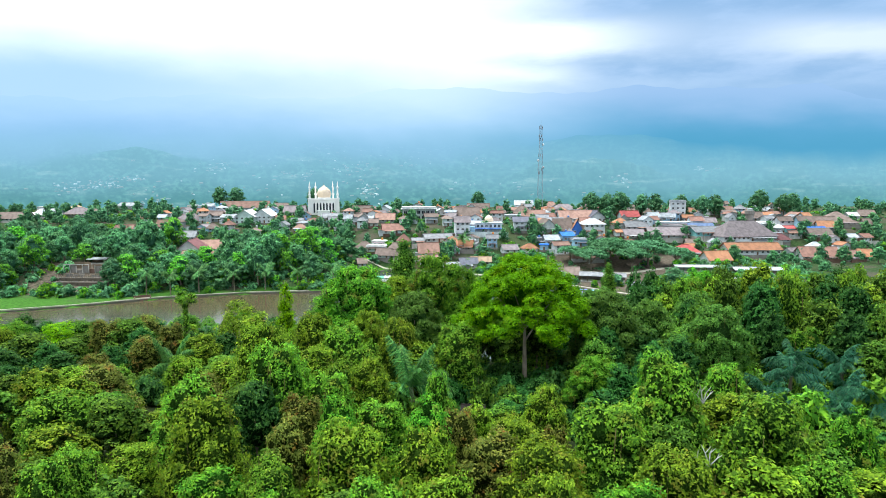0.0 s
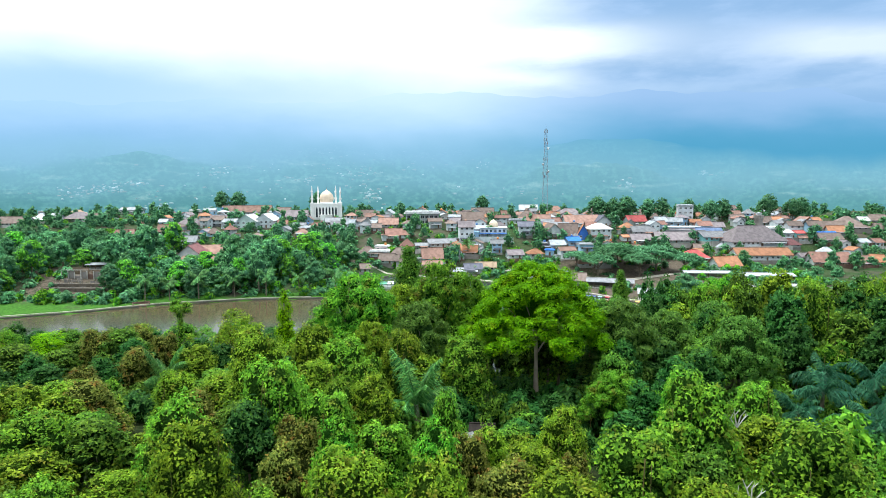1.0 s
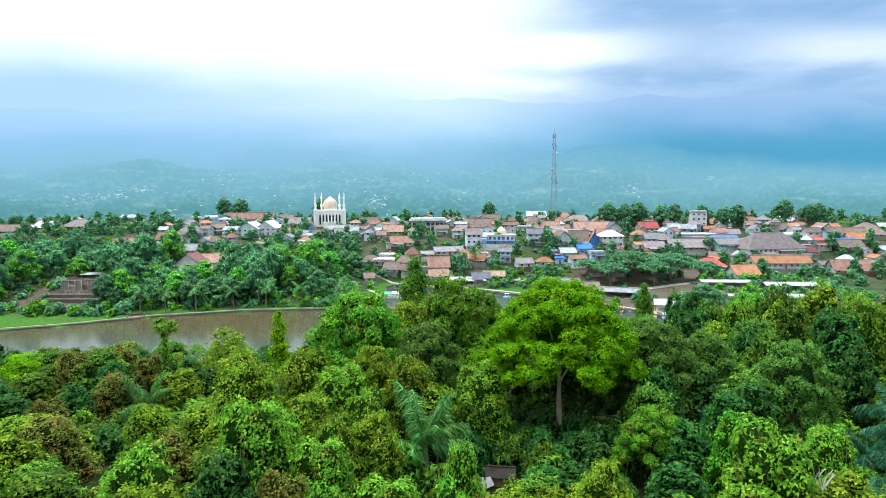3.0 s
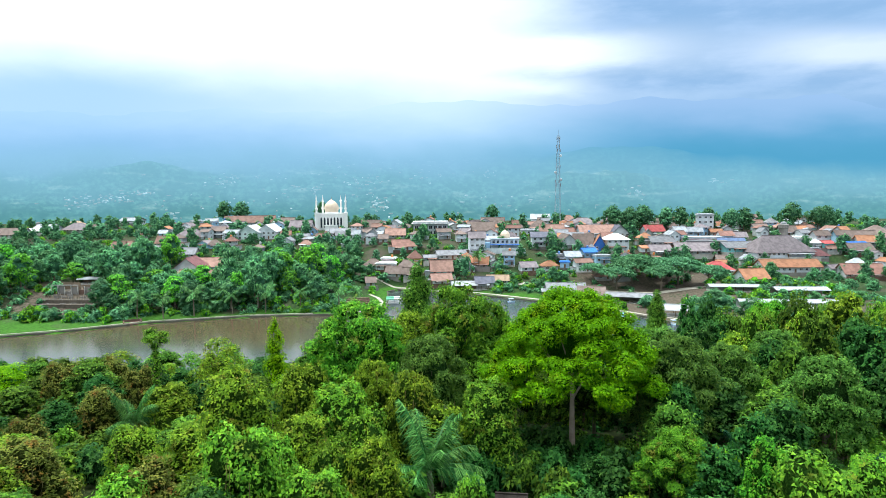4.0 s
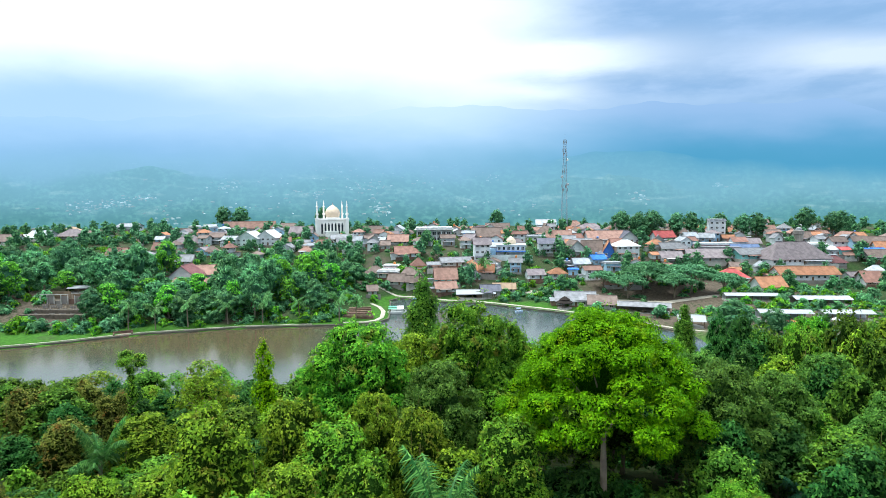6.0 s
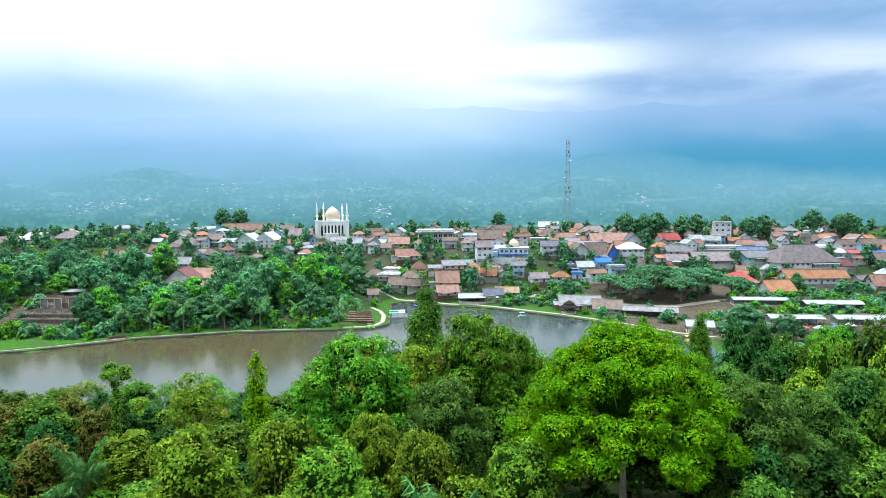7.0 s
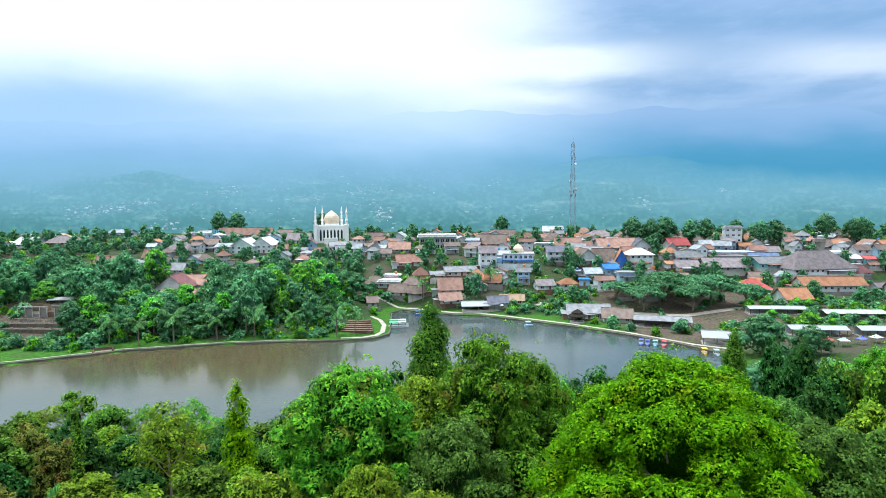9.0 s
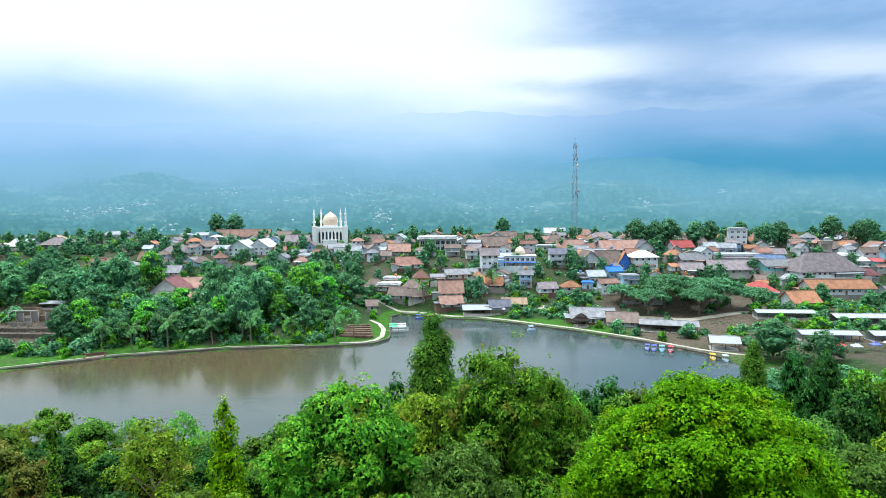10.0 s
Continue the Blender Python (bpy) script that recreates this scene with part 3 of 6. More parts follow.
def crown(name, lobes, tufts, leaf, material, seed, inner=None, **more):
    verts, tris, quads, normals = crown_arrays(lobes, tufts, leaf, seed, **more)
    return mixed_mesh(name, verts, tris, quads, (material, inner or SHADED_CORE[material.name]), normals)


def scatter(name, shapes, spots, r, low, high, sink, material):
    """Many plants in one mesh: each a turned copy of one of the shapes, at (x, y, size)."""
    verts, tris, quads, normals, count = [], [], [], [], 0
    for x, y, s in spots:
        v, t, q, w = shapes[r.randrange(len(shapes))]
        a = r.uniform(0, 6.28)
        turn = np.array(((math.cos(a), math.sin(a), 0), (-math.sin(a), math.cos(a), 0), (0, 0, 1)))
        verts.append((v @ turn) * (s, s, s * r.uniform(low, high)) + (x, y, float(ground_height(x, y)) - sink))
        tris.append(t + count), quads.append(q + count), normals.append(w @ turn)
        count += len(v)
    return mixed_mesh(name, np.concatenate(verts), np.concatenate(tris), np.concatenate(quads), (material, SHADED_HAZY_CORE), np.concatenate(normals))


def dome_lobes(radius, base, top, count, seed, spread=0.62, squash=0.75, lobe=(0.27, 0.42)):
    """Lobes piled to a dome between two heights."""
    r = random.Random(seed)
    out = [(0, 0, base + (top - base) * 0.48, radius * 0.62, (top - base) * 0.45)]
    for k in range(count):
        a, up = 2.4 * k + r.uniform(-0.4, 0.4), (k + 0.5) / count
        reach = radius * spread * math.sqrt(max(1 - up**1.6, 0.04)) * r.uniform(0.85, 1.15)
        size = radius * r.uniform(*lobe)
        z = base + (top - base) * (0.12 + 0.76 * up) - size * 0.2 + r.uniform(-0.05, 0.05) * (top - base)
        out.append((reach * math.cos(a), reach * math.sin(a), z, size, size * squash))
    return out


def column_lobes(radius, top, count, seed):
    """Lobes heaped on one another, as where vines smother a stem."""
    r = random.Random(seed)
    out = []
    for k in range(count):
        up = (k + 0.5) / count
        wide = radius * (1.02 - 0.62 * up**1.5)
        a = 2.4 * k + r.uniform(-0.5, 0.5)
        size = radius * r.uniform(0.36, 0.52) * (1.05 - 0.35 * up)
        out.append((wide * 0.55 * math.cos(a), wide * 0.55 * math.sin(a), top * (0.10 + 0.82 * up) - size * 0.2, size, size * r.uniform(0.95, 1.35)))
    out.append((0, 0, top * 0.45, radius * 0.55, top * 0.40))
    return out


def trunk_mesh(height, radius, seed, limbs=4, spread=2.5, lean=0.4):
    r = random.Random(seed)
    bm = bmesh.new()
    bend = [(0, 0, -0.6), (r.uniform(-lean, lean) * 0.4, r.uniform(-lean, lean) * 0.4, height * 0.4), (r.uniform(-lean, lean), r.uniform(-lean, lean), height)]
    tube(bm, bend, (radius * 1.35, radius * 0.9, radius * 0.5), 8)
    for k in range(limbs):
        a, low = 2 * math.pi * k / max(limbs, 1) + r.uniform(-0.4, 0.4), height * r.uniform(0.45, 0.75)
        out = spread * r.uniform(0.7, 1.1)
        tube(bm, [(0, 0, low), (out * 0.5 * math.cos(a), out * 0.5 * math.sin(a), low + out * 0.5), (out * math.cos(a), out * math.sin(a), low + out * 1.1)],
             (radius * 0.5, radius * 0.35, radius * 0.15), 6)
    return bm


def strands(lobes, number, seed):
    """Thin stems that hang down the outside of the lobes."""
    r, bm = random.Random(seed), bmesh.new()
    for k in range(number):
        x, y, z, rx, rz = lobes[r.randrange(len(lobes) - 1)]
        a, long = r.uniform(0, 6.283), r.uniform(1.2, 3.2)
        px, py = x + rx * 1.04 * math.cos(a), y + rx * 1.04 * math.sin(a)
        w, prev = r.uniform(0.02, 0.045), None
        for i in range(4):
            u = i / 3
            sway = 0.15 * math.sin(3 * u + k)
            row = [bm.verts.new((px + sway * math.cos(a) - s * w * math.sin(a), py + sway * math.sin(a) + s * w * math.cos(a), z + 0.3 - long * u)) for s in (-1, 1)]
            if prev:
                bm.faces.new((prev[0], prev[1], row[1], row[0]))
            prev = row
    return bm


def tree_kind(name, label, lobes, leaves, leaf, material, seed, trunk_height, trunk_radius, bark=BARK, limbs=4, spread=2.5, hanging=0, **more):
    ob = empty(name, label, "tree")
    part("trunk", trunk_mesh(trunk_height, trunk_radius, seed, limbs, spread), bark, ob)
    if hanging:
        part("hanging_vines", strands(lobes, hanging, seed), VINE_STEM, ob, "dry brown hanging vine stems")
    part("crown", crown(name + "_crown", lobes, leaves, leaf, material, seed, **more), None, ob)
    return ob

placed = {}


def stand(kind, x, y, size=1.0, tall=1.0, rot=None, sink=0.3, label="", group="", base=None):
    """Sets the first of a kind in its place, or a copy of it."""
    rot = random.uniform(0, 360) if rot is None else rot
    z = float(ground_height(x, y)) - sink if base is None else base
    m = pose(x, y, z, 0, 0, rot) @ Matrix.Diagonal((size, size, size * tall, 1))
    if kind.name in placed:
        old = placed[kind.name]
        ob = copy_thing(kind, m @ Matrix.Diagonal((1 / old[0], 1 / old[0], 1 / old[1], 1)))
    else:
        placed[kind.name] = (size, size * tall)
        kind.matrix_basis = m
        ob = kind
    return tagged(ob, label, group=group)


vine_heaps = [tree_kind("vine_smothered_tree", "low tree smothered under " + ("yellow-green", "olive", "yellow-green", "olive", "fresh green", "rusty brown-green")[k] + " creeping vines", column_lobes(5.0, 12, 22, 20 + k), 900, 0.22, (LEAF_VINE, LEAF_OLIVE, LEAF_VINE, LEAF_OLIVE, LEAF_LUSH, LEAF_RUST)[k], 20 + k, 8, 0.2,
                        per=10, spray=0.42, droop=0.45, fill=0.70, hanging=45, bare=(-1,)) for k in range(6)]
grand = [tree_kind("tall_broadleaf_tree", "tall " + ("bright green", "grey-green", "olive-green")[k] + " broadleaf tree draped with creepers", dome_lobes(6.8, 4.5, 17.5, 58, 45 + k, 0.84, 0.75, (0.13, 0.23)), 2400, 0.20, (LEAF_LUSH, LEAF_GREY, LEAF_OLIVE)[k], 45 + k,
                   13, 0.3, limbs=5, spread=4, per=12, spray=0.48, fill=0.66, hanging=25, bare=(0,)) for k in range(3)]
broad = [tree_kind("broadleaf_tree", "mid-green broadleaf tree with a lumpy crown", dome_lobes(5.0, 4, 15, 30, 40 + k, 0.80, 0.8, (0.18, 0.31)), 560, 0.32, LEAF_OLIVE if k == 2 else LEAF_MID, 40 + k, 10, 0.24, spread=3, spray=0.55, fill=0.72) for k in range(4)]
broad += [tree_kind("broadleaf_tree", "dark green broadleaf tree with a dense crown", dome_lobes(4.6, 3.5, 15, 28, 50 + k, 0.80, 0.8, (0.18, 0.31)), 540, 0.32, LEAF_DARK, 50 + k, 10, 0.24, spread=3, spray=0.55, fill=0.72) for k in range(2)]
feathery = [tree_kind("feathery_tree", "light green tree with a loose open crown", dome_lobes(3.8, 4.5, 13, 16, 60 + k, spread=0.8), 560, 0.21, (LEAF_LIME, LEAF_OLIVE, LEAF_LUSH)[k], 60 + k, 9, 0.15, BARK_PALE,
                      limbs=6, spread=2.4, fill=0.20, gaps=0.22, spray=0.55, per=9) for k in range(3)]
shrubs = [tree_kind("undergrowth_shrub", "leafy shrub of the undergrowth", dome_lobes(2.8, 0.2, 4.0, 6, 70 + k), 110, 0.34, (LEAF_MID, LEAF_VINE, LEAF_DARK)[k], 70 + k, 2, 0.1, limbs=2, spread=1, spray=0.5) for k in range(3)]
far_broad = [tree_kind("lakeside_tree", "broadleaf tree among the houses and along the bank", dome_lobes(4.8, 2.0, 11, 14, 80 + k, 0.82, 0.72, (0.2, 0.34)), 270, 0.49, (LEAF_HAZY, LEAF_TOWN_HAZY, LEAF_HAZY, LEAF_TOWN_HAZY, LEAF_SPRING)[k], 80 + k, 6, 0.25,
                       limbs=3, spread=3, per=6, spray=0.62, fill=0.76, inner=SHADED_HAZY_CORE, swollen=0.72) for k in range(5)]
far_shrub = [tree_kind("garden_bush", "rounded green garden bush beside the houses", dome_lobes(2.2, 0.1, 3.2, 4, 90 + k), 46, 0.55, (LEAF_HAZY, LEAF_TOWN_HAZY, LEAF_LUSH)[k], 90 + k, 1.2, 0.1, limbs=2, spread=1, per=5, spray=0.6, inner=SHADED_HAZY_CORE, swollen=0.7) for k in range(3)]


def palm_kind(name, label, height, fronds, length, leaflets, seed, material, trunk=0.2, arch=0.9, lift=(10, 70)):
    """A palm: ringed stem and arching feather fronds of single leaflets."""
    r = random.Random(seed)
    ob = empty(name, label, "palm")
    bm = bmesh.new()
    lean = (r.uniform(-0.5, 0.5), r.uniform(-0.5, 0.5))
    steps = 9
    tube(bm, [(lean[0] * (k / steps) ** 2, lean[1] * (k / steps) ** 2, -0.5 + (height + 0.5) * k / steps) for k in range(steps + 1)],
         [trunk * (1.25 - 0.45 * k / steps + (0.08 if k % 2 else 0)) for k in range(steps + 1)], 8)
    part("trunk", bm, BARK, ob)
    for f in range(fronds):
        a, up = 2.399 * f + r.uniform(-0.2, 0.2), radians(lift[0] + (lift[1] - lift[0]) * ((f * 0.7549) % 1))
        reach = length * r.uniform(0.8, 1.1)
        spine, verts, quads = [], [], []
        p, v = np.array([lean[0], lean[1], height]), np.array([math.cos(a) * math.cos(up), math.sin(a) * math.cos(up), math.sin(up)])
        for k in range(13):
            spine.append(p.copy())
            v = v + np.array([0, 0, -arch * (k + 2) / 90])
            v /= np.linalg.norm(v)
            p = p + v * reach / 12
        spine = np.array(spine)
        across = np.array([-math.sin(a), math.cos(a), 0])
        for k in range(leaflets):
            u = 0.12 + 0.88 * k / leaflets
            i = min(int(u * 12), 11)
            at = spine[i] + (spine[i + 1] - spine[i]) * (u * 12 - i)
            along = (spine[i + 1] - spine[i]) / np.linalg.norm(spine[i + 1] - spine[i])
            wide = reach * 0.22 * math.sin(math.pi * min(0.12 + u * 0.86, 1.0)) ** 0.6
            for s in (-1, 1):
                tip = at + (across * s * 0.85 + along * 0.55 + np.array([0, 0, -0.85 + r.uniform(-0.7, 0.5)])) * wide
                w = along * reach * 0.46 / leaflets
                b = len(verts)
                verts += [at - w, at + w, tip + w * 0.3, tip - w * 0.3]
                quads.append((b, b + 1, b + 2, b + 3))
        for k in range(12):
            b, w = len(verts), across * 0.012 * length
            verts += [spine[k] - w, spine[k] + w, spine[k + 1] + w * 0.8, spine[k + 1] - w * 0.8]
            quads.append((b, b + 1, b + 2, b + 3))
        part("frond", quads_mesh("frond", verts, quads, material), None, ob)
    return ob


big_palm = palm_kind("feather_palm", "large palm with long grey-green feather fronds", 3.0, 20, 8.0, 54, 5, LEAF_PALM, 0.35, 1.0, (12, 84))
dark_palm = palm_kind("wild_palm", "dark blue-green wild palm with drooping feather fronds", 3.0, 17, 5.6, 26, 15, LEAF_PALM_DARK, 0.3, 1.25, (5, 78))
coco_palm = palm_kind("coconut_palm", "slender coconut palm on the lake's bank", 7.6, 18, 3.9, 16, 6, LEAF_COCO, 0.17, 1.0, (-30, 70))

# the wood on the near hill: trees that stand out
giant = tree_kind("big_tree", "tall bright green tree with a wide domed crown and pale trunk", dome_lobes(10.3, 7.5, 22.3, 190, 3, 0.92, 0.62, (0.10, 0.18)), 6600, 0.18, LEAF_BRIGHT, 3, 14, 0.34, BARK_PALE,
                  limbs=7, spread=6, per=15, spray=0.55, fill=0.62, bare=(0,))
stand(giant, 13.8, 101.5, 1.0, 1.0, 30, base=16.8)
cone_tree = tree_kind("conical_tree", "dense dark green tree with a tapering crown", [(0, 0, 3 + 1.35 * k, 3.1 * math.sqrt(1 - k / 12.3), 1.9) for k in range(12)]
                      + [(2.1 * math.sqrt(1 - k / 15) * math.cos(2.4 * k), 2.1 * math.sqrt(1 - k / 15) * math.sin(2.4 * k), 3.5 + k * 1.0, 1.15, 1.2) for k in range(14)], 3600, 0.185, LEAF_MID, 4, 14, 0.3, droop=0.5, fill=0.84)
stand(cone_tree, -8.6, 134.5, 1.45, 0.92, 0, base=10.9)
stand(cone_tree, 41, 151, 0.9, 1.0, 70, base=12)
for x, y, size, tall, kind in ((61, 144, 0.95, 1.42, 0), (43, 95, 0.9, 1.1, 1),
                               (28, 104, 1.05, 1.05, 1), (30, 116, 1.0, 1.1, 1), (37, 108, 0.9, 1.1, 1), (22, 86, 0.65, 0.9, 0), (50, 120, 0.95, 1.1, 1)):
    stand(grand[kind], x, y, size, tall, group="tall trees of the wood")


def raise_to(kind, native, x, y, size, top, group):
    """Stands a tree so that its crown ends at a height over the lake."""
    stand(kind, x, y, size, (top - float(ground_height(x, y))) / (native * size), group=group)


for x, y, size, top, kind in ((-15.5, 109, 1.25, 37.3, 0), (-1.5, 119, 1.25, 38.2, 0), (4.2, 122, 0.85, 35.0, 0), (-5.2, 106, 0.98, 32.4, 1), (-9.0, 117, 1.0, 33.6, 2), (-12.5, 101, 0.7, 30.0, 2),
                              (-22, 121, 0.7, 27.5, 0)):
    raise_to(grand[kind], 17.8, x, y, size, top, "tall trees of the wood")
for x, y, size, top, kind in ((-7.5, 97.5, 1.0, 28.8, 1), (-15.5, 94, 1.15, 28.6, 0), (-21, 99, 1.1, 29.5, 3), (-12, 90, 0.9, 26.5, 2), (-19, 87, 1.0, 27.0, 1)):
    raise_to(vine_heaps[kind], 12.3, x, y, size, top, "vine-smothered trees")
for x, y, size, tall, kind in ((-20, 72, 1.05, 1.2, 0), (24, 64, 1.1, 1.2, 2), (-0.8, 67, 0.55, 2.0, 2), (-24, 59.5, 1.0, 1.08, 3), (30.5, 56, 1.2, 1.0, 2), (-9, 56, 1.1, 0.9, 1), (-29, 68, 1.0, 1.02, 2), (-43, 66, 1.1, 0.85, 0),
                               (9, 53, 1.1, 0.85, 3), (16, 57, 1.15, 0.95, 0), (11.5, 61, 0.55, 1.4, 5), (20, 51, 1.0, 0.95, 1), (36, 64, 1.0, 0.85, 3), (-28, 93, 1.2, 1.05, 1)):
    stand(vine_heaps[kind], x, y, size, tall, group="vine-smothered trees")
thin_tree = tree_kind("slender_tree", "slender dark stem wrapped in vines with a tufted top", [(0.1 * math.sin(k), 0.1 * math.cos(k), 3 + 1.25 * k, 0.75 + 0.12 * math.sin(2 * k), 0.9) for k in range(11)]
                      + [(1.3 * math.cos(2.1 * k), 1.3 * math.sin(2.1 * k), 16.4 + 0.35 * k, 1.15, 0.7) for k in range(5)], 420, 0.2, LEAF_VINE, 9, 16, 0.2, limbs=2, spread=1.0, fill=0.7)
lime_tree = tree_kind("lime_tree", "narrow lime-green tree with a pointed crown", [(0.5 * math.cos(2.4 * k), 0.5 * math.sin(2.4 * k), 4.5 + 0.85 * k, 2.1 * (1 - 0.075 * k), 1.0) for k in range(11)], 620, 0.21, LEAF_LIME, 66, 12, 0.16, BARK_PALE, limbs=3, spread=1.2, per=8, spray=0.5, droop=0.5, fill=0.6)
stand(lime_tree, -31.7, 122.4, 1.1, 1.22, 0, base=11.4, group="slender trees by the water")
for x, y, size, top in ((-64, 131, 1.0, 21.5), (-57, 126, 0.9, 21.0), (-70, 126, 1.1, 22.0), (-47, 133, 0.8, 21.5)):
    raise_to(vine_heaps[5], 12.3, x, y, size, top, "vine-smothered trees")
stand(thin_tree, -53, 124.4, 1.0, 1.0, 20, base=9.2)
for x, y, size, top, kind in ((-61, 156.5, 1.0, 16.0, 2), (8.2, 130, 1.05, 29.3, 2), (-43, 128, 1.3, 26.0, 1)):
    raise_to(feathery[kind], 13.2, x, y, size, top, "slender trees by the water")
for x, y, size, top, kind in ((48, 152, 0.7, 29.5, 4), (51, 149, 0.9, 29.8, 5), (54, 142, 0.95, 28.0, 0), (42, 130, 0.9, 28.0, 4), (44, 122, 0.9, 28.5, 2), (48, 117, 0.9, 28.5, 5), (66, 149, 0.9, 30.0, 4), (72, 143, 1.0, 30.0, 0), (57, 138, 0.85, 28.5, 1), (79, 150, 1.0, 28.5, 5), (68, 137, 0.9, 30.5, 3)):
    raise_to(broad[kind], 15.3, x, y, size, top, "trees of the wood")
for x, y, size, hub in ((-4.5, 86.5, 1.0, 20.6), (-50.2, 110.5, 0.8, 16.5), (54, 92, 0.85, 22.5), (46, 84, 0.75, 20.5), (51, 78, 0.8, 21.0), (29, 89, 0.6, 19.0), (57, 84, 0.7, 21.5), (39, 73, 0.6, 20.5), (34, 97, 0.55, 19.0), (50, 86, 0.8, 22.5), (60, 90, 0.8, 23.0), (44, 78, 0.7, 21.0), (56, 76, 0.75, 22.0)):
    stand(big_palm if x < 20 else dark_palm, x, y, size if x < 20 else size * 0.95, base=hub - 3 * size, group="feather palms")

taken = [(o.location.x, o.location.y, o.scale.x * (10 if o.name.startswith("big_tree") else 4.2)) for o in scene.objects if o.parent is None and o.get("category") in ("tree", "palm")]


def free(x, y, r):
    return all((x - a) ** 2 + (y - b) ** 2 > (0.60 * (r + c)) ** 2 for a, b, c in taken)


def wood_height(x, y):
    """Height over the lake to which the wood's canopy reaches."""
    top = np.interp(y, [30, 80, 95, 130, 150, 170, 230], [27, 28, 28, 25.5, 24, 22, 19])
    left = np.interp(y, [30, 70, 100, 130, 160], [26, 25.5, 23.8, 21.3, 15.8])
    right = np.interp(y, [30, 80, 100, 150, 200, 240], [26, 26, 27, 26, 22, 16])
    right = right + (np.interp(y, [90, 106, 136, 152], [27, 32.5, 32.5, 27]) - right) * smooth(40, 52, x) * (90 < y < 152)
    top = top + (left - top) * smooth(-18, -36, x)
    return float(top + (right - top) * smooth(25, 45, x))


def open_ground(x, y):
    """Gaps in the wood: round the great tree's foot, the palms and the hut."""
    if ((x - 4) / 5) ** 2 + ((y - 85) / 6) ** 2 < 1 or ((x + 4.5) / 6) ** 2 + ((y - 86) / 6) ** 2 < 1 or ((x + 46.5) / 8.5) ** 2 + ((y - 101) / 12) ** 2 < 1:
        return True
    return ((x - 49) / 8) ** 2 + ((y - 82) / 10) ** 2 < 1


def low_ground(x, y):
    """Where only young growth stands."""
    return ((x - 7) / 17) ** 2 + ((y - 82) / 13) ** 2 < 1 or ((x - 49) / 13) ** 2 + ((y - 80) / 15) ** 2 < 1


random.seed(11)
made = 0
for attempt in range(14000):
    y = random.uniform(44, 162) if attempt > 3000 else random.uniform(160, 236)
    x = random.uniform(-1, 1) * (0.78 * (y + 4) + 6) if attempt > 3000 else random.uniform(30, 165)
    if attempt <= 3000 and made >= 60:
        continue
    d = float(shore_distance(x, y))
    if d < 1.5 or open_ground(x, y) or (y > 162 and x < 15) or y > 234:
        continue
    high = wood_height(x, y) - float(ground_height(x, y)) + random.uniform(-2.5, 1.5)
    if y > 158 and x > 15:
        high = min(high, 51.5 * (1 - (y - 55) / 192) - float(ground_height(x, y)) - random.uniform(0.5, 4.5))
    r = random.uniform(2.9, 4.6) if y < 86 else random.uniform(3.4, 5.2)
    if low_ground(x, y):
        high, r = random.uniform(4, 6.5), random.uniform(2.2, 3.2)
    if high < 3 or not free(x, y, r):
        continue
    if x > 14 and 76 < y < 112 and not low_ground(x, y):
        kind = (broad[4], broad[0], broad[5], broad[1], broad[4], vine_heaps[4])[made % 6]
    elif y < 80 or (y < 86 and not low_ground(x, y)):
        kind = random.choice(vine_heaps if random.random() < (0.8 if -20 < x < 20 else 0.38) else broad if x < 20 else broad[2:])
    elif low_ground(x, y):
        kind = broad[4 + made % 2]
    elif y > 165 or (x > 50 and y > 140):
        kind = random.choice(far_broad)
    elif y > 125 and x < -20:
        kind = random.choice(feathery + broad[:2] + broad[4:6])
    elif x < -25:
        kind = (broad[4], broad[0], broad[5], vine_heaps[1], broad[4], vine_heaps[5])[made % 6]
    else:
        kind = random.choice(broad + vine_heaps[:1])
    native = 12.5 if kind in vine_heaps else 13.2 if kind in feathery else 11.3 if kind in far_broad else 15.3
    size = r / (4.4 if kind in vine_heaps else 3.6 if kind in feathery else 4.6)
    stand(kind, x, y, size, min(max(high / native / size, 0.55), 1.9), group="trees of the wood")
    taken.append((x, y, r))
    made += 1
    if made > 340:
        break
shrub_count = 0
for attempt in range(3000):
    y = random.uniform(70, 160)
    x = random.uniform(-1, 1) * (0.78 * y + 8) if random.random() < 0.6 else random.uniform(-12, 24)
    if float(shore_distance(x, y)) < 1 or (x - 4) ** 2 / 12 + (y - 84) ** 2 / 25 < 1:
        continue
    stand(random.choice(shrubs), x, y, random.uniform(0.6, 1.2), random.uniform(0.8, 1.4), group="undergrowth")
    shrub_count += 1
    if shrub_count > 80:
        break
for k in range(34):
    a, r = 2.4 * k, 1.8 + 8.0 * math.sqrt((k + 0.5) / 34)
    x, y = 13 + r * math.cos(a) * 1.25, 95 + r * math.sin(a)
    if ((x - 4) / 4) ** 2 + ((y - 86) / 5) ** 2 > 1:
        stand(shrubs[0 if k % 4 == 0 else 2], x, y, random.uniform(0.8, 1.3), random.uniform(0.9, 1.7), group="undergrowth")
for k in range(26):
    a, r = 2.4 * k, 2.0 + 10.0 * math.sqrt((k + 0.5) / 26)
    stand(shrubs[k % 3], 48 + r * math.cos(a), 80 + r * math.sin(a) * 1.2, random.uniform(0.9, 1.5), random.uniform(0.9, 1.6), group="undergrowth")
for k in range(22):
    stand(shrubs[k % 3], random.uniform(-9, 0.5), random.uniform(67, 82), random.uniform(0.8, 1.4), random.uniform(0.9, 1.6), group="undergrowth")

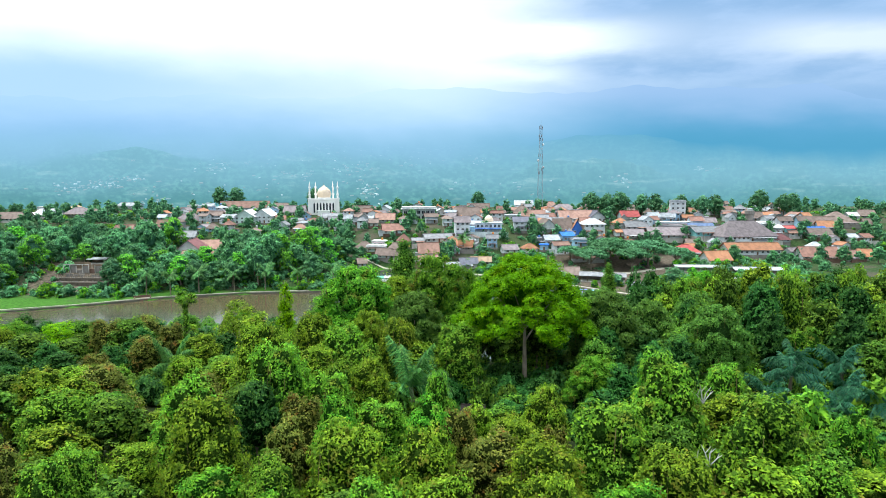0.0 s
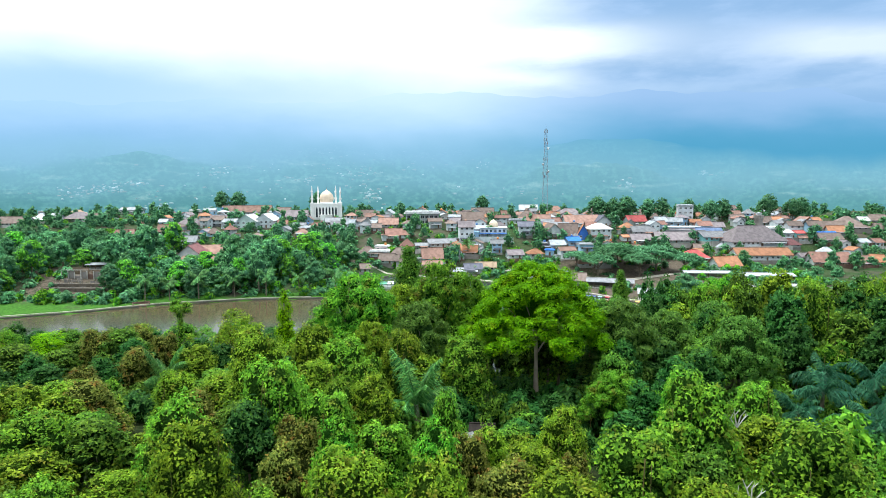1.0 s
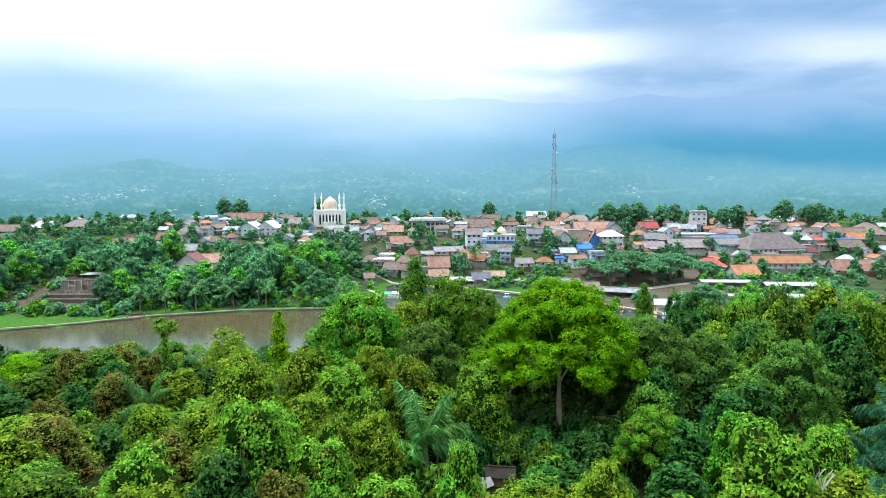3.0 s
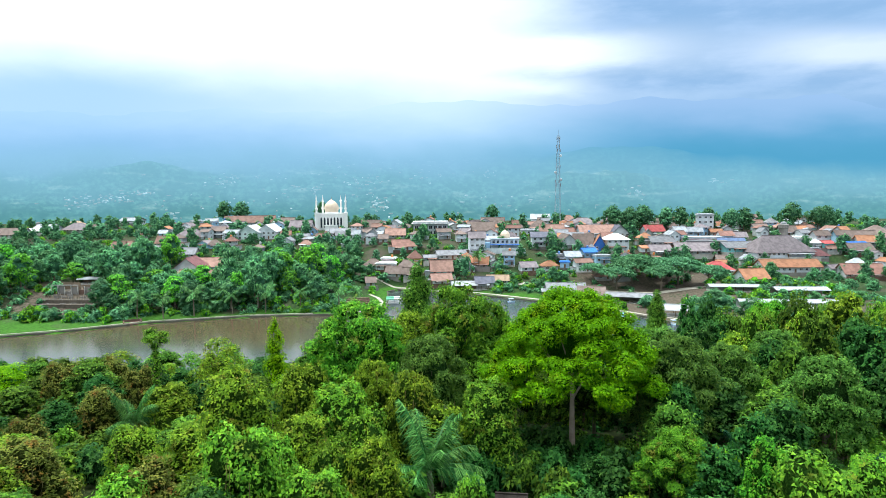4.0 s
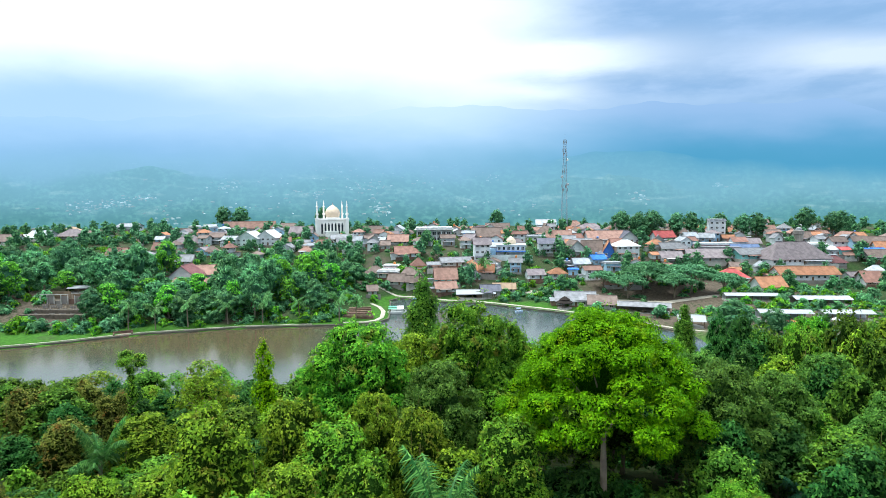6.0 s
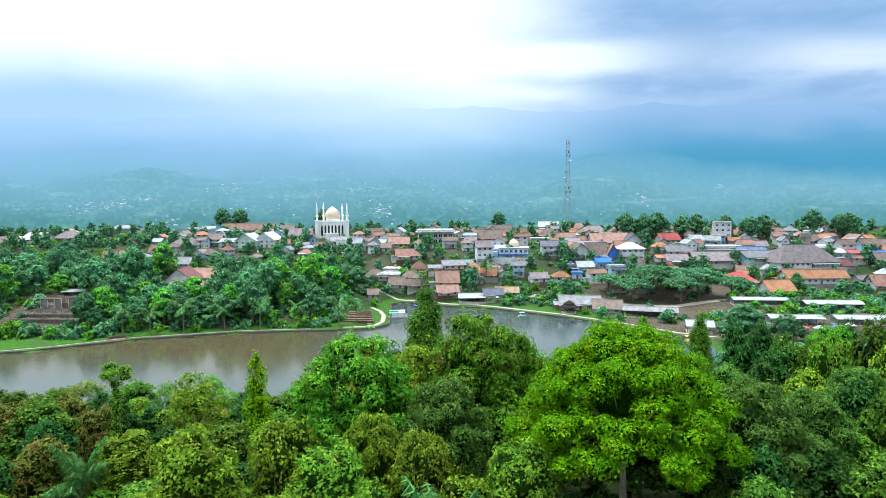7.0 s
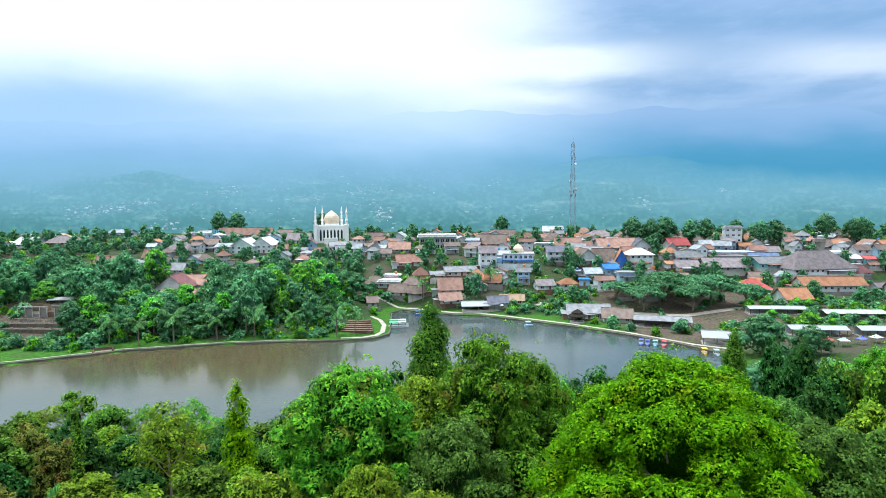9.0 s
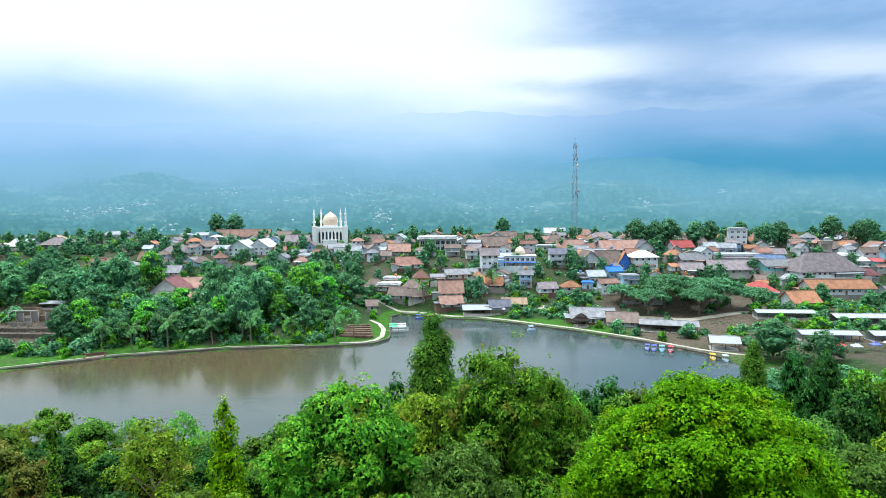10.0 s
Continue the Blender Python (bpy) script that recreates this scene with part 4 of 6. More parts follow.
for k in range(16):
    a, r = 2.4 * k, 1.5 + 7.5 * math.sqrt((k + 0.5) / 16)
    stand(shrubs[(2, 0, 2, 1)[k % 4]], -49 + r * math.cos(a), 102 + r * math.sin(a), random.uniform(0.8, 1.2), random.uniform(0.8, 1.2), group="undergrowth")
for k in range(18):
    stand(shrubs[2 if k % 3 else 0], random.uniform(-1.5, 9), random.uniform(91, 101), random.uniform(0.7, 1.1), random.uniform(0.9, 1.5), group="undergrowth")

# the wood goes on under the flight
for k in range(15):
    a, r = 2.4 * k, 26 * math.sqrt((k + 0.5) / 15)
    stand(broad[k % 6], r * math.cos(a) * 1.7, 18 + r * math.sin(a), random.uniform(0.9, 1.2), random.uniform(0.5, 0.62), group="trees of the wood")

# ---- the town across the lake ----
window_frame_mesh, window_pane_mesh = None, None


def window_parts(parent, x, z, wide, high, y, turn=0.0):
    """A window: a frame proud of the wall and a dark pane set in it."""
    global window_frame_mesh, window_pane_mesh
    if window_frame_mesh is None:
        bm = boxes((-0.5, -0.42, -0.05, 0.04, -0.5, 0.5), (0.42, 0.5, -0.05, 0.04, -0.5, 0.5), (-0.42, 0.42, -0.05, 0.04, 0.42, 0.5), (-0.42, 0.42, -0.07, 0.04, -0.5, -0.42), (-0.03, 0.03, -0.04, 0.04, -0.42, 0.42))
        window_frame_mesh = bpy.data.meshes.new("window")
        bm.to_mesh(window_frame_mesh), bm.free()
        window_frame_mesh.materials.append(FRAME)
        bm = boxes((-0.42, 0.42, -0.02, 0.03, -0.42, 0.42))
        window_pane_mesh = bpy.data.meshes.new("pane")
        bm.to_mesh(window_pane_mesh), bm.free()
        window_pane_mesh.materials.append(PANE)
    ob = part("window", window_frame_mesh, None, parent)
    ob.matrix_basis = pose(0, 0, 0, 0, 0, turn) @ pose(x, y, z) @ Matrix.Diagonal((wide, 1, high, 1))
    part("pane", window_pane_mesh, None, ob)
    return ob


def roof_slabs(bm, w, d, z, rise, over=0.7, thick=0.16):
    """Two pitched slabs with the ridge along x, and their ridge cap."""
    for s in (-1, 1):
        drop = rise * over / (d / 2)
        a = [(-w / 2 - over, s * (d / 2 + over), z - drop), (w / 2 + over, s * (d / 2 + over), z - drop), (w / 2 + over, 0, z + rise), (-w / 2 - over, 0, z + rise)]
        low = [bm.verts.new(p) for p in a]
        high = [bm.verts.new((p[0], p[1], p[2] + thick)) for p in a]
        if s > 0:
            low, high = low[::-1], high[::-1]
        bm.faces.new(low[::-1]), bm.faces.new(high)
        for k in range(4):
            bm.faces.new((low[k], low[(k + 1) % 4], high[(k + 1) % 4], high[k]))
    box(bm, -w / 2 - over, w / 2 + over, -0.18, 0.18, z + rise + thick - 0.06, z + rise + thick + 0.1)


def hip_roof(bm, w, d, z, rise, over=0.7):
    ridge = max(w / 2 - d / 2, 0.3)
    drop = rise * over / (d / 2)
    low = [bm.verts.new(p) for p in ((-w / 2 - over, -d / 2 - over, z - drop), (w / 2 + over, -d / 2 - over, z - drop), (w / 2 + over, d / 2 + over, z - drop), (-w / 2 - over, d / 2 + over, z - drop))]
    base = [bm.verts.new((v.co.x, v.co.y, v.co.z - 0.16)) for v in low]
    a, b = bm.verts.new((-ridge, 0, z + rise)), bm.verts.new((ridge, 0, z + rise))
    for f in ((low[0], low[1], b, a), (low[1], low[2], b), (low[2], low[3], a, b), (low[3], low[0], a), base[::-1]):
        bm.faces.new(f)
    for k in range(4):
        bm.faces.new((base[k], base[(k + 1) % 4], low[(k + 1) % 4], low[k]))
    box(bm, -ridge - 0.15, ridge + 0.15, -0.16, 0.16, z + rise - 0.04, z + rise + 0.14)


WORDS = dict(gable="gabled", hip="hipped", flat="flat", front="front-gabled")
footprints = []


def house(x, y, w, d, wall_high, roof_high, shape, roof, wall, rot=0.0):
    ob = empty("house", f"house with {wall} walls under a {WORDS[shape]} {roof} roof".replace("pale ", "light grey ").replace("dusty", "dusty pink tile"), "house", "houses of the town")
    z = float(ground_height(x, y))
    r = random.Random(int(x * 31 + y * 17))
    ob.matrix_basis = pose(x, y, z, 0, 0, rot)
    bm = boxes((-w / 2, w / 2, -d / 2, d / 2, 0.15, wall_high))
    if shape in ("gable", "front"):
        across = (w, d) if shape == "gable" else (d, w)
        for s in (-1, 1):
            tri = [(s * (across[0] / 2 - 0.003), -across[1] / 2, wall_high), (s * (across[0] / 2 - 0.003), across[1] / 2, wall_high), (s * (across[0] / 2 - 0.003), 0, wall_high + roof_high)]
            inner = [(p[0] - s * 0.2, p[1], p[2]) for p in tri]
            if shape == "front":
                tri, inner = [(p[1], p[0], p[2]) for p in tri], [(p[1], p[0], p[2]) for p in inner]
            a, b = [bm.verts.new(p) for p in tri], [bm.verts.new(p) for p in inner]
            bm.faces.new(a), bm.faces.new(b[::-1])
            for k in range(3):
                bm.faces.new((a[k], b[k], b[(k + 1) % 3], a[(k + 1) % 3]))
        bmesh.ops.recalc_face_normals(bm, faces=bm.faces)
    part("wall", bm, WALLS[wall], ob)
    bm = bmesh.new()
    if shape == "gable":
        roof_slabs(bm, w, d, wall_high, roof_high, 0.9)
    elif shape == "front":
        roof_slabs(bm, d, w, wall_high, roof_high)
        bmesh.ops.rotate(bm, verts=bm.verts, matrix=Matrix.Rotation(radians(90), 3, "Z"))
    elif shape == "hip":
        hip_roof(bm, w, d, wall_high, roof_high, 0.95)
    else:
        box(bm, -w / 2 - 0.5, w / 2 + 0.5, -d / 2 - 0.6, d / 2 + 0.5, wall_high, wall_high + 0.22)
        box(bm, -w / 2, w / 2, -d / 2, d / 2, wall_high + 0.22, wall_high + roof_high)
    part("roof", bm, ROOFS[roof], ob)
    floors = max(1, round(wall_high / 3.2))
    count = max(1, int(w / 2.9))
    for level in range(floors):
        zz = wall_high * (level + 0.55) / floors
        for k in range(count):
            xx = (k + 0.5 - count / 2) * w / count
            if level == 0 and k == count // 2:
                part("door", boxes((xx - 0.5, xx + 0.5, -d / 2 - 0.06, -d / 2 + 0.05, -0.1, min(2.05, wall_high - 0.2))), DOOR, ob)
            else:
                window_parts(ob, xx, zz, min(1.5, w / count * 0.6), min(1.25, wall_high / floors * 0.5), -d / 2 - 0.01)
        if d > 6.5:
            side = window_parts(ob, 0, zz, 1.3, min(1.2, wall_high / floors * 0.5), 0)
            side.matrix_basis = pose((-w / 2 - 0.01) if x > 0 else (w / 2 + 0.01), 0, zz, 0, 0, -90 if x > 0 else 90) @ Matrix.Diagonal((1.3, 1, min(1.2, wall_high / floors * 0.5), 1))
    part("foundation", boxes((-w / 2 - 0.12, w / 2 + 0.12, -d / 2 - 0.12, d / 2 + 0.12, -3.5, 0.15)), r.choice((BLOCKWORK, CONCRETE, BRICK)), ob)
    if r.random() < 0.62:
        wide, deep, z = w * r.uniform(0.4, 0.95), r.uniform(1.4, 2.6), min(2.7, wall_high * 0.86)
        x0 = r.uniform(-w / 2, w / 2 - wide)
        bm = bmesh.new()
        low = [bm.verts.new((px, py, pz)) for px, py, pz in ((x0, -d / 2 - deep, z - 0.5), (x0 + wide, -d / 2 - deep, z - 0.5), (x0 + wide, -d / 2 + 0.04, z), (x0, -d / 2 + 0.04, z))]
        high = [bm.verts.new(v.co + Vector((0, 0, 0.1))) for v in low]
        bm.faces.new(low[::-1]), bm.faces.new(high)
        for k in range(4):
            bm.faces.new((low[k], low[(k + 1) % 4], high[(k + 1) % 4], high[k]))
        part("awning", bm, r.choice((SHEET, ROOFS["grey"], ROOFS["brown"], ROOFS["terracotta"], ROOFS["slate"], ROOFS["dusty"])), ob)
        for px in (x0 + 0.15, x0 + wide - 0.15):
            part("post", boxes((px - 0.07, px + 0.07, -d / 2 - deep + 0.1, -d / 2 - deep + 0.24, -2.5, z - 0.46)), TIMBER, ob)
    if r.random() < 0.5:
        s, wide, deep, high = r.choice((-1, 1)), r.uniform(2.2, 3.8), d * r.uniform(0.45, 0.85), min(2.4, wall_high * 0.8)
        x0, x1 = sorted((s * (w / 2 + 0.02), s * (w / 2 + wide)))
        part("annex", boxes((x0, x1, -deep / 2, deep / 2, -3.5, high)), r.choice((WALLS[wall], WALLS["cream"], BLOCKWORK, TIMBER)), ob)
        part("annex_roof", boxes((x0 - (0.4 if s < 0 else 0), x1 + (0.4 if s > 0 else 0), -deep / 2 - 0.5, deep / 2 + 0.4, high + 0.02, high + 0.16)), r.choice((SHEET, ROOFS["grey"], ROOFS["brown"], ROOFS["pale"], ROOFS["redbrown"])), ob)
    if r.random() < 0.16:
        px, top = r.uniform(-0.3, 0.3) * w, wall_high + (roof_high if shape == "flat" else 1.4)
        py = 0.0 if shape == "flat" else d / 2 + 0.9
        part("water_tank", lathe(bmesh.new(), [(0.62, top), (0.66, top + 0.1), (0.66, top + 1.15), (0.3, top + 1.4)], 12, px, py), TANK[r.choice(("orange", "blue", "steel"))], ob)
        if shape != "flat":
            part("tank_stand", boxes((px - 0.6, px + 0.6, py - 0.6, py + 0.6, -3.0, top)), BLOCKWORK, ob)
    if r.random() < 0.28:
        part("yard_wall", boxes((-w / 2 - 1.5, w / 2 + 1.5, -d / 2 - 3.4, -d / 2 - 3.2, -3.5, r.uniform(0.5, 1.3))), r.choice((BLOCKWORK, BRICK, CONCRETE)), ob)
    footprints.append((x, y, max(w, d) * 0.55))
    return ob



house(66.3, 506.7, 13.9, 10.4, 4.1, 3.3, "gable", "pale", "white", -7)
house(57.5, 447.3, 14.2, 10.6, 2.4, 4.3, "hip", "brown", "cream", -11)
house(48.3, 420.5, 11.9, 8.9, 2.6, 0.7, "flat", "pale", "white", -3)
house(61.1, 415.9, 14.3, 10.8, 2.4, 4.6, "gable", "terracotta", "cream", -10)
house(64.4, 407.6, 9.6, 7.2, 2.4, 2.9, "gable", "grey", "cream", -12)
house(51.0, 384.6, 13.7, 10.3, 5.9, 2.4, "gable", "slate", "white", -3)
house(63.7, 381.9, 8.3, 10.7, 4.7, 3.5, "front", "brown", "cream", 12)
house(88.5, 414.0, 22.7, 11.0, 2.4, 4.5, "gable", "terracotta", "white", 8)
house(101.4, 413.5, 11.6, 14.0, 2.4, 4.8, "front", "slate", "cream", 7)
house(72.9, 403.3, 10.1, 7.6, 2.8, 1.3, "gable", "grey", "white", -8)
house(87.1, 505.5, 16.3, 11.0, 2.4, 4.1, "hip", "terracotta", "cream", 1)
house(91.1, 466.0, 17.8, 11.0, 3.3, 3.3, "hip", "dusty", "pink", -6)
house(108.3, 465.5, 14.9, 11.0, 2.4, 3.3, "hip", "brown", "cream", -9)
house(73.9, 381.5, 10.6, 8.0, 2.4, 5.9, "gable", "brown", "cream", -11)
house(82.2, 377.5, 5.8, 8.0, 4.4, 5.0, "front", "orange", "blue", -8)
house(73.7, 367.0, 6.8, 6.0, 4.5, 1.7, "gable", "blue", "paleblue", 12)
house(63.7, 362.5, 7.8, 6.0, 3.9, 2.2, "gable", "pale", "white", 9)
house(80.0, 361.3, 8.9, 6.7, 3.9, 0.8, "flat", "pale", "paleblue", 9)
house(91.7, 378.8, 12.9, 9.7, 7.0, 2.9, "hip", "white", "white", 8)
house(58.6, 355.5, 4.9, 6.0, 3.0, 0.5, "flat", "blue", "paleblue", -9)
house(57.6, 366.5, 5.1, 6.0, 2.5, 0.8, "flat", "grey", "cream", -5)
house(75.2, 339.0, 7.7, 6.0, 2.4, 2.8, "hip", "terracotta", "cream", 4)
house(83.2, 340.0, 5.7, 6.0, 2.4, 2.1, "hip", "terracotta", "cream", 6)
house(125.4, 417.4, 11.8, 8.9, 3.3, 3.3, "gable", "red", "white", 10)
house(140.4, 413.0, 7.2, 6.0, 3.9, 2.6, "gable", "pale", "white", 11)
house(160.7, 423.1, 9.7, 7.3, 12.0, 1.0, "flat", "pale", "white", -12)
house(121.7, 391.0, 13.4, 10.0, 2.7, 2.7, "gable", "grey", "cream", 3)
house(117.4, 380.4, 11.8, 8.8, 2.4, 2.9, "gable", "dusty", "cream", 5)
house(149.1, 396.5, 21.6, 11.0, 3.1, 0.9, "flat", "pale", "pink", 0)
house(147.5, 389.0, 22.9, 11.0, 2.7, 0.9, "flat", "grey", "cream", -9)
house(138.4, 381.5, 23.0, 11.0, 2.4, 3.8, "gable", "dusty", "cream", -1)
house(162.8, 389.7, 13.9, 10.4, 2.4, 2.1, "gable", "blueslate", "white", -11)
house(163.5, 383.0, 20.1, 11.0, 3.0, 2.7, "gable", "grey", "teal", 12)
house(183.5, 378.0, 35.7, 18.0, 4.0, 8.1, "hip", "dusty", "white", 10)
house(177.1, 353.0, 30.0, 11.0, 3.5, 3.2, "gable", "orange", "white", 1)
house(138.9, 351.5, 14.9, 11.0, 2.7, 3.5, "hip", "red", "white", -6)
house(146.1, 328.3, 12.8, 9.6, 3.4, 3.9, "gable", "orange", "white", 11)
house(199.3, 390.5, 16.9, 11.0, 4.2, 0.9, "flat", "white", "white", 2)
house(209.8, 385.0, 7.2, 6.0, 4.2, 1.5, "hip", "white", "white", 11)
house(215.3, 384.0, 6.0, 6.0, 4.2, 1.2, "gable", "red", "teal", 10)
house(206.1, 376.2, 9.9, 7.4, 2.4, 2.9, "hip", "maroon", "cream", 0)
house(209.9, 416.4, 9.2, 6.9, 2.6, 3.3, "gable", "brown", "cream", -2)
house(205.8, 451.3, 10.1, 7.6, 2.4, 3.6, "gable", "terracotta", "cream", 3)
house(173.3, 403.8, 8.9, 6.7, 2.4, 2.5, "gable", "dusty", "cream", -2)
house(61.5, 303.7, 11.2, 8.4, 2.4, 2.9, "gable", "brown", "cream", -9)
house(51.0, 311.0, 17.0, 11.0, 2.4, 3.2, "gable", "grey", "cream", -5)
house(238.7, 414.7, 10.3, 13.4, 2.6, 3.3, "front", "terracotta", "yellow", 9)
house(243.1, 398.0, 16.3, 11.0, 2.4, 4.3, "gable", "brown", "cream", -13)
house(257.8, 404.5, 20.0, 18.0, 2.4, 6.1, "hip", "brown", "cream", -13)
house(276.1, 417.0, 6.0, 6.0, 3.4, 1.9, "gable", "white", "white", 4)
house(241.9, 390.4, 9.1, 6.8, 2.4, 3.1, "gable", "orange", "cream", -6)
house(232.8, 385.1, 11.0, 8.3, 2.4, 1.7, "gable", "blue", "white", 1)
house(232.2, 381.3, 12.9, 9.7, 2.4, 3.1, "gable", "brown", "cream", -1)
house(209.4, 343.0, 19.5, 11.0, 2.4, 4.3, "gable", "redbrown", "cream", -4)
house(225.8, 340.0, 7.3, 6.0, 2.4, 3.0, "gable", "terracotta", "cream", 14)
house(235.5, 342.5, 6.1, 6.0, 2.4, 3.1, "gable", "orange", "cream", -9)
house(225.9, 349.5, 5.0, 8.0, 2.5, 2.5, "front", "grey", "white", -2)
house(205.0, 379.5, 7.5, 6.0, 2.7, 1.4, "flat", "pale", "paleblue", -8)
house(217.9, 382.6, 8.2, 6.2, 2.4, 2.1, "gable", "terracotta", "cream", 4)
house(274.6, 398.0, 6.4, 6.0, 2.4, 2.9, "gable", "brown", "cream", -6)
house(292.7, 427.7, 10.0, 7.5, 2.4, 3.1, "gable", "brown", "cream", -4)
house(-58.6, 450.8, 12.9, 9.7, 2.9, 5.0, "gable", "brown", "white", 7)
house(-43.2, 465.8, 9.6, 12.5, 3.0, 3.0, "front", "pale", "white", -5)
house(-38.3, 410.9, 11.6, 8.7, 2.4, 3.5, "gable", "terracotta", "cream", 2)
house(-30.8, 380.9, 12.9, 9.7, 2.6, 3.2, "gable", "redbrown", "white", 11)
house(7.2, 447.4, 9.9, 12.9, 2.5, 3.9, "front", "orange", "white", -11)
house(18.5, 431.0, 16.3, 11.0, 2.4, 4.8, "gable", "brown", "cream", -12)
house(27.6, 481.0, 16.2, 11.0, 2.4, 3.9, "gable", "brown", "cream", -8)
house(11.5, 374.8, 8.7, 6.5, 9.9, 2.9, "gable", "dusty", "white", 7)
house(44.3, 458.5, 8.1, 6.1, 2.4, 3.3, "gable", "terracotta", "cream", 3)
house(-37.7, 364.0, 7.9, 6.0, 2.2, 0.6, "flat", "white", "white", -7)
house(-38.2, 353.9, 10.3, 7.7, 3.2, 0.8, "flat", "white", "white", -5)
house(-45.6, 355.5, 9.3, 6.9, 2.4, 3.0, "hip", "brown", "cream", -9)
house(-27.0, 350.7, 11.2, 8.4, 2.4, 4.0, "hip", "brown", "cream", -1)
house(-32.9, 346.0, 7.9, 6.0, 2.4, 2.9, "gable", "brown", "cream", -13)
house(-24.5, 344.5, 7.4, 6.0, 2.4, 2.4, "gable", "brown", "cream", 6)
house(-23.0, 360.5, 6.7, 6.0, 4.7, 3.1, "hip", "redbrown", "yellow", 11)
house(-14.7, 365.0, 7.3, 6.0, 2.5, 1.1, "gable", "grey", "cream", 13)
house(-8.3, 344.9, 10.5, 7.9, 3.4, 4.5, "gable", "terracotta", "teal", 7)
house(-8.3, 335.1, 9.6, 7.2, 2.4, 2.5, "gable", "terracotta", "cream", 13)
house(4.2, 358.7, 10.3, 13.5, 2.5, 3.8, "front", "orange", "cream", -13)
house(13.3, 356.5, 7.1, 6.0, 2.4, 3.0, "gable", "orange", "cream", -6)
house(-3.4, 369.5, 15.9, 11.0, 2.4, 2.0, "gable", "grey", "cream", 13)
house(13.6, 329.7, 8.5, 6.3, 2.4, 2.2, "gable", "slate", "cream", 8)
house(20.6, 332.3, 10.0, 7.5, 2.4, 2.0, "gable", "tan", "cream", -3)
house(-44.1, 332.0, 4.0, 6.0, 2.4, 2.0, "gable", "brown", "cream", 12)
house(-136.8, 335.0, 14.0, 14.0, 3.5, 5.5, "front", "maroon", "cream", 3)
house(-130.2, 347.5, 14.7, 11.0, 4.2, 3.9, "gable", "terracotta", "paleblue", 9)
house(-119.8, 327.2, 9.8, 7.4, 2.4, 3.0, "gable", "terracotta", "cream", -6)
house(-131.6, 322.5, 10.6, 8.0, 2.4, 2.9, "gable", "terracotta", "cream", -9)
house(-122.9, 363.9, 9.0, 6.7, 2.4, 3.4, "hip", "terracotta", "cream", -2)
house(-111.3, 308.5, 5.1, 6.0, 2.4, 0.9, "gable", "white", "white", -10)
house(-158.7, 384.4, 9.0, 6.7, 2.4, 3.0, "gable", "grey", "white", -3)
house(-171.9, 395.5, 8.0, 6.0, 2.4, 3.4, "gable", "brown", "white", 13)
house(-185.7, 410.5, 7.8, 6.0, 2.4, 3.6, "gable", "terracotta", "cream", -5)
house(-176.7, 431.0, 17.0, 11.0, 2.4, 4.4, "hip", "dusty", "cream", -14)
house(-183.9, 480.1, 10.8, 8.1, 5.0, 1.2, "flat", "pale", "paleblue", -13)
house(-204.4, 505.0, 6.6, 6.0, 4.1, 1.2, "flat", "white", "white", -9)
house(-161.4, 505.0, 37.5, 11.0, 3.7, 4.5, "gable", "terracotta", "white", 8)
house(-135.0, 427.5, 14.1, 14.0, 5.0, 4.4, "front", "white", "paleteal", -4)
house(-123.9, 431.0, 12.9, 14.0, 5.1, 4.4, "front", "white", "white", -6)
house(-146.2, 424.8, 10.1, 7.5, 5.0, 1.7, "gable", "pale", "white", -11)
house(-163.9, 452.4, 13.0, 9.7, 2.4, 2.9, "gable", "dusty", "cream", 13)
house(-111.0, 465.0, 14.8, 11.0, 3.0, 4.1, "gable", "dusty", "white", -2)
house(-134.9, 518.1, 10.9, 8.2, 2.5, 3.4, "gable", "brown", "cream", -8)
house(-295.1, 463.0, 14.8, 11.0, 2.6, 3.0, "gable", "pale", "white", -12)
house(-272.3, 462.5, 17.7, 11.0, 2.6, 4.1, "hip", "dusty", "cream", -12)
house(-267.0, 528.0, 16.3, 11.0, 3.9, 2.1, "gable", "pale", "white", -9)
house(-253.0, 461.7, 14.0, 10.5, 2.4, 3.3, "gable", "brown", "cream", 5)
house(-208.0, 398.5, 7.5, 6.0, 2.4, 3.1, "gable", "terracotta", "cream", -10)
house(-167.8, 330.2, 8.5, 6.4, 2.4, 2.7, "gable", "terracotta", "cream", -13)
house(-305.1, 440.5, 20.5, 11.0, 2.4, 3.9, "gable", "brown", "cream", 0)
house(-324.7, 502.0, 6.3, 6.0, 3.6, 0.9, "flat", "white", "white", -7)
house(-299.1, 454.0, 10.6, 7.9, 2.4, 1.6, "gable", "white", "white", 14)
house(-287.7, 484.5, 16.5, 11.0, 2.4, 3.9, "hip", "tan", "cream", -11)
house(-205.3, 399.7, 8.6, 6.5, 2.4, 3.2, "gable", "terracotta", "cream", 1)
house(-177.2, 353.5, 6.3, 6.0, 2.4, 2.8, "gable", "terracotta", "cream", 8)
house(158.4, 236.9, 9.2, 6.9, 2.5, 3.8, "gable", "pale", "cream", -3)
house(-78.5, 441.7, 14.0, 10.5, 2.4, 2.4, "gable", "grey", "white", 14)
house(-62.9, 398.5, 7.5, 6.0, 2.4, 2.2, "gable", "grey", "cream", -1)

# ---- landmarks ----
MOSQUE_WHITE = surface("whitewashed_render", (0.82, 0.80, 0.76), 0.8, 0.12, 0.6, 0.1, 4)
DOME = surface("cream_dome_tiles", (0.66, 0.52, 0.38), 0.55, 0.2, 0.5, 0.1, 6)


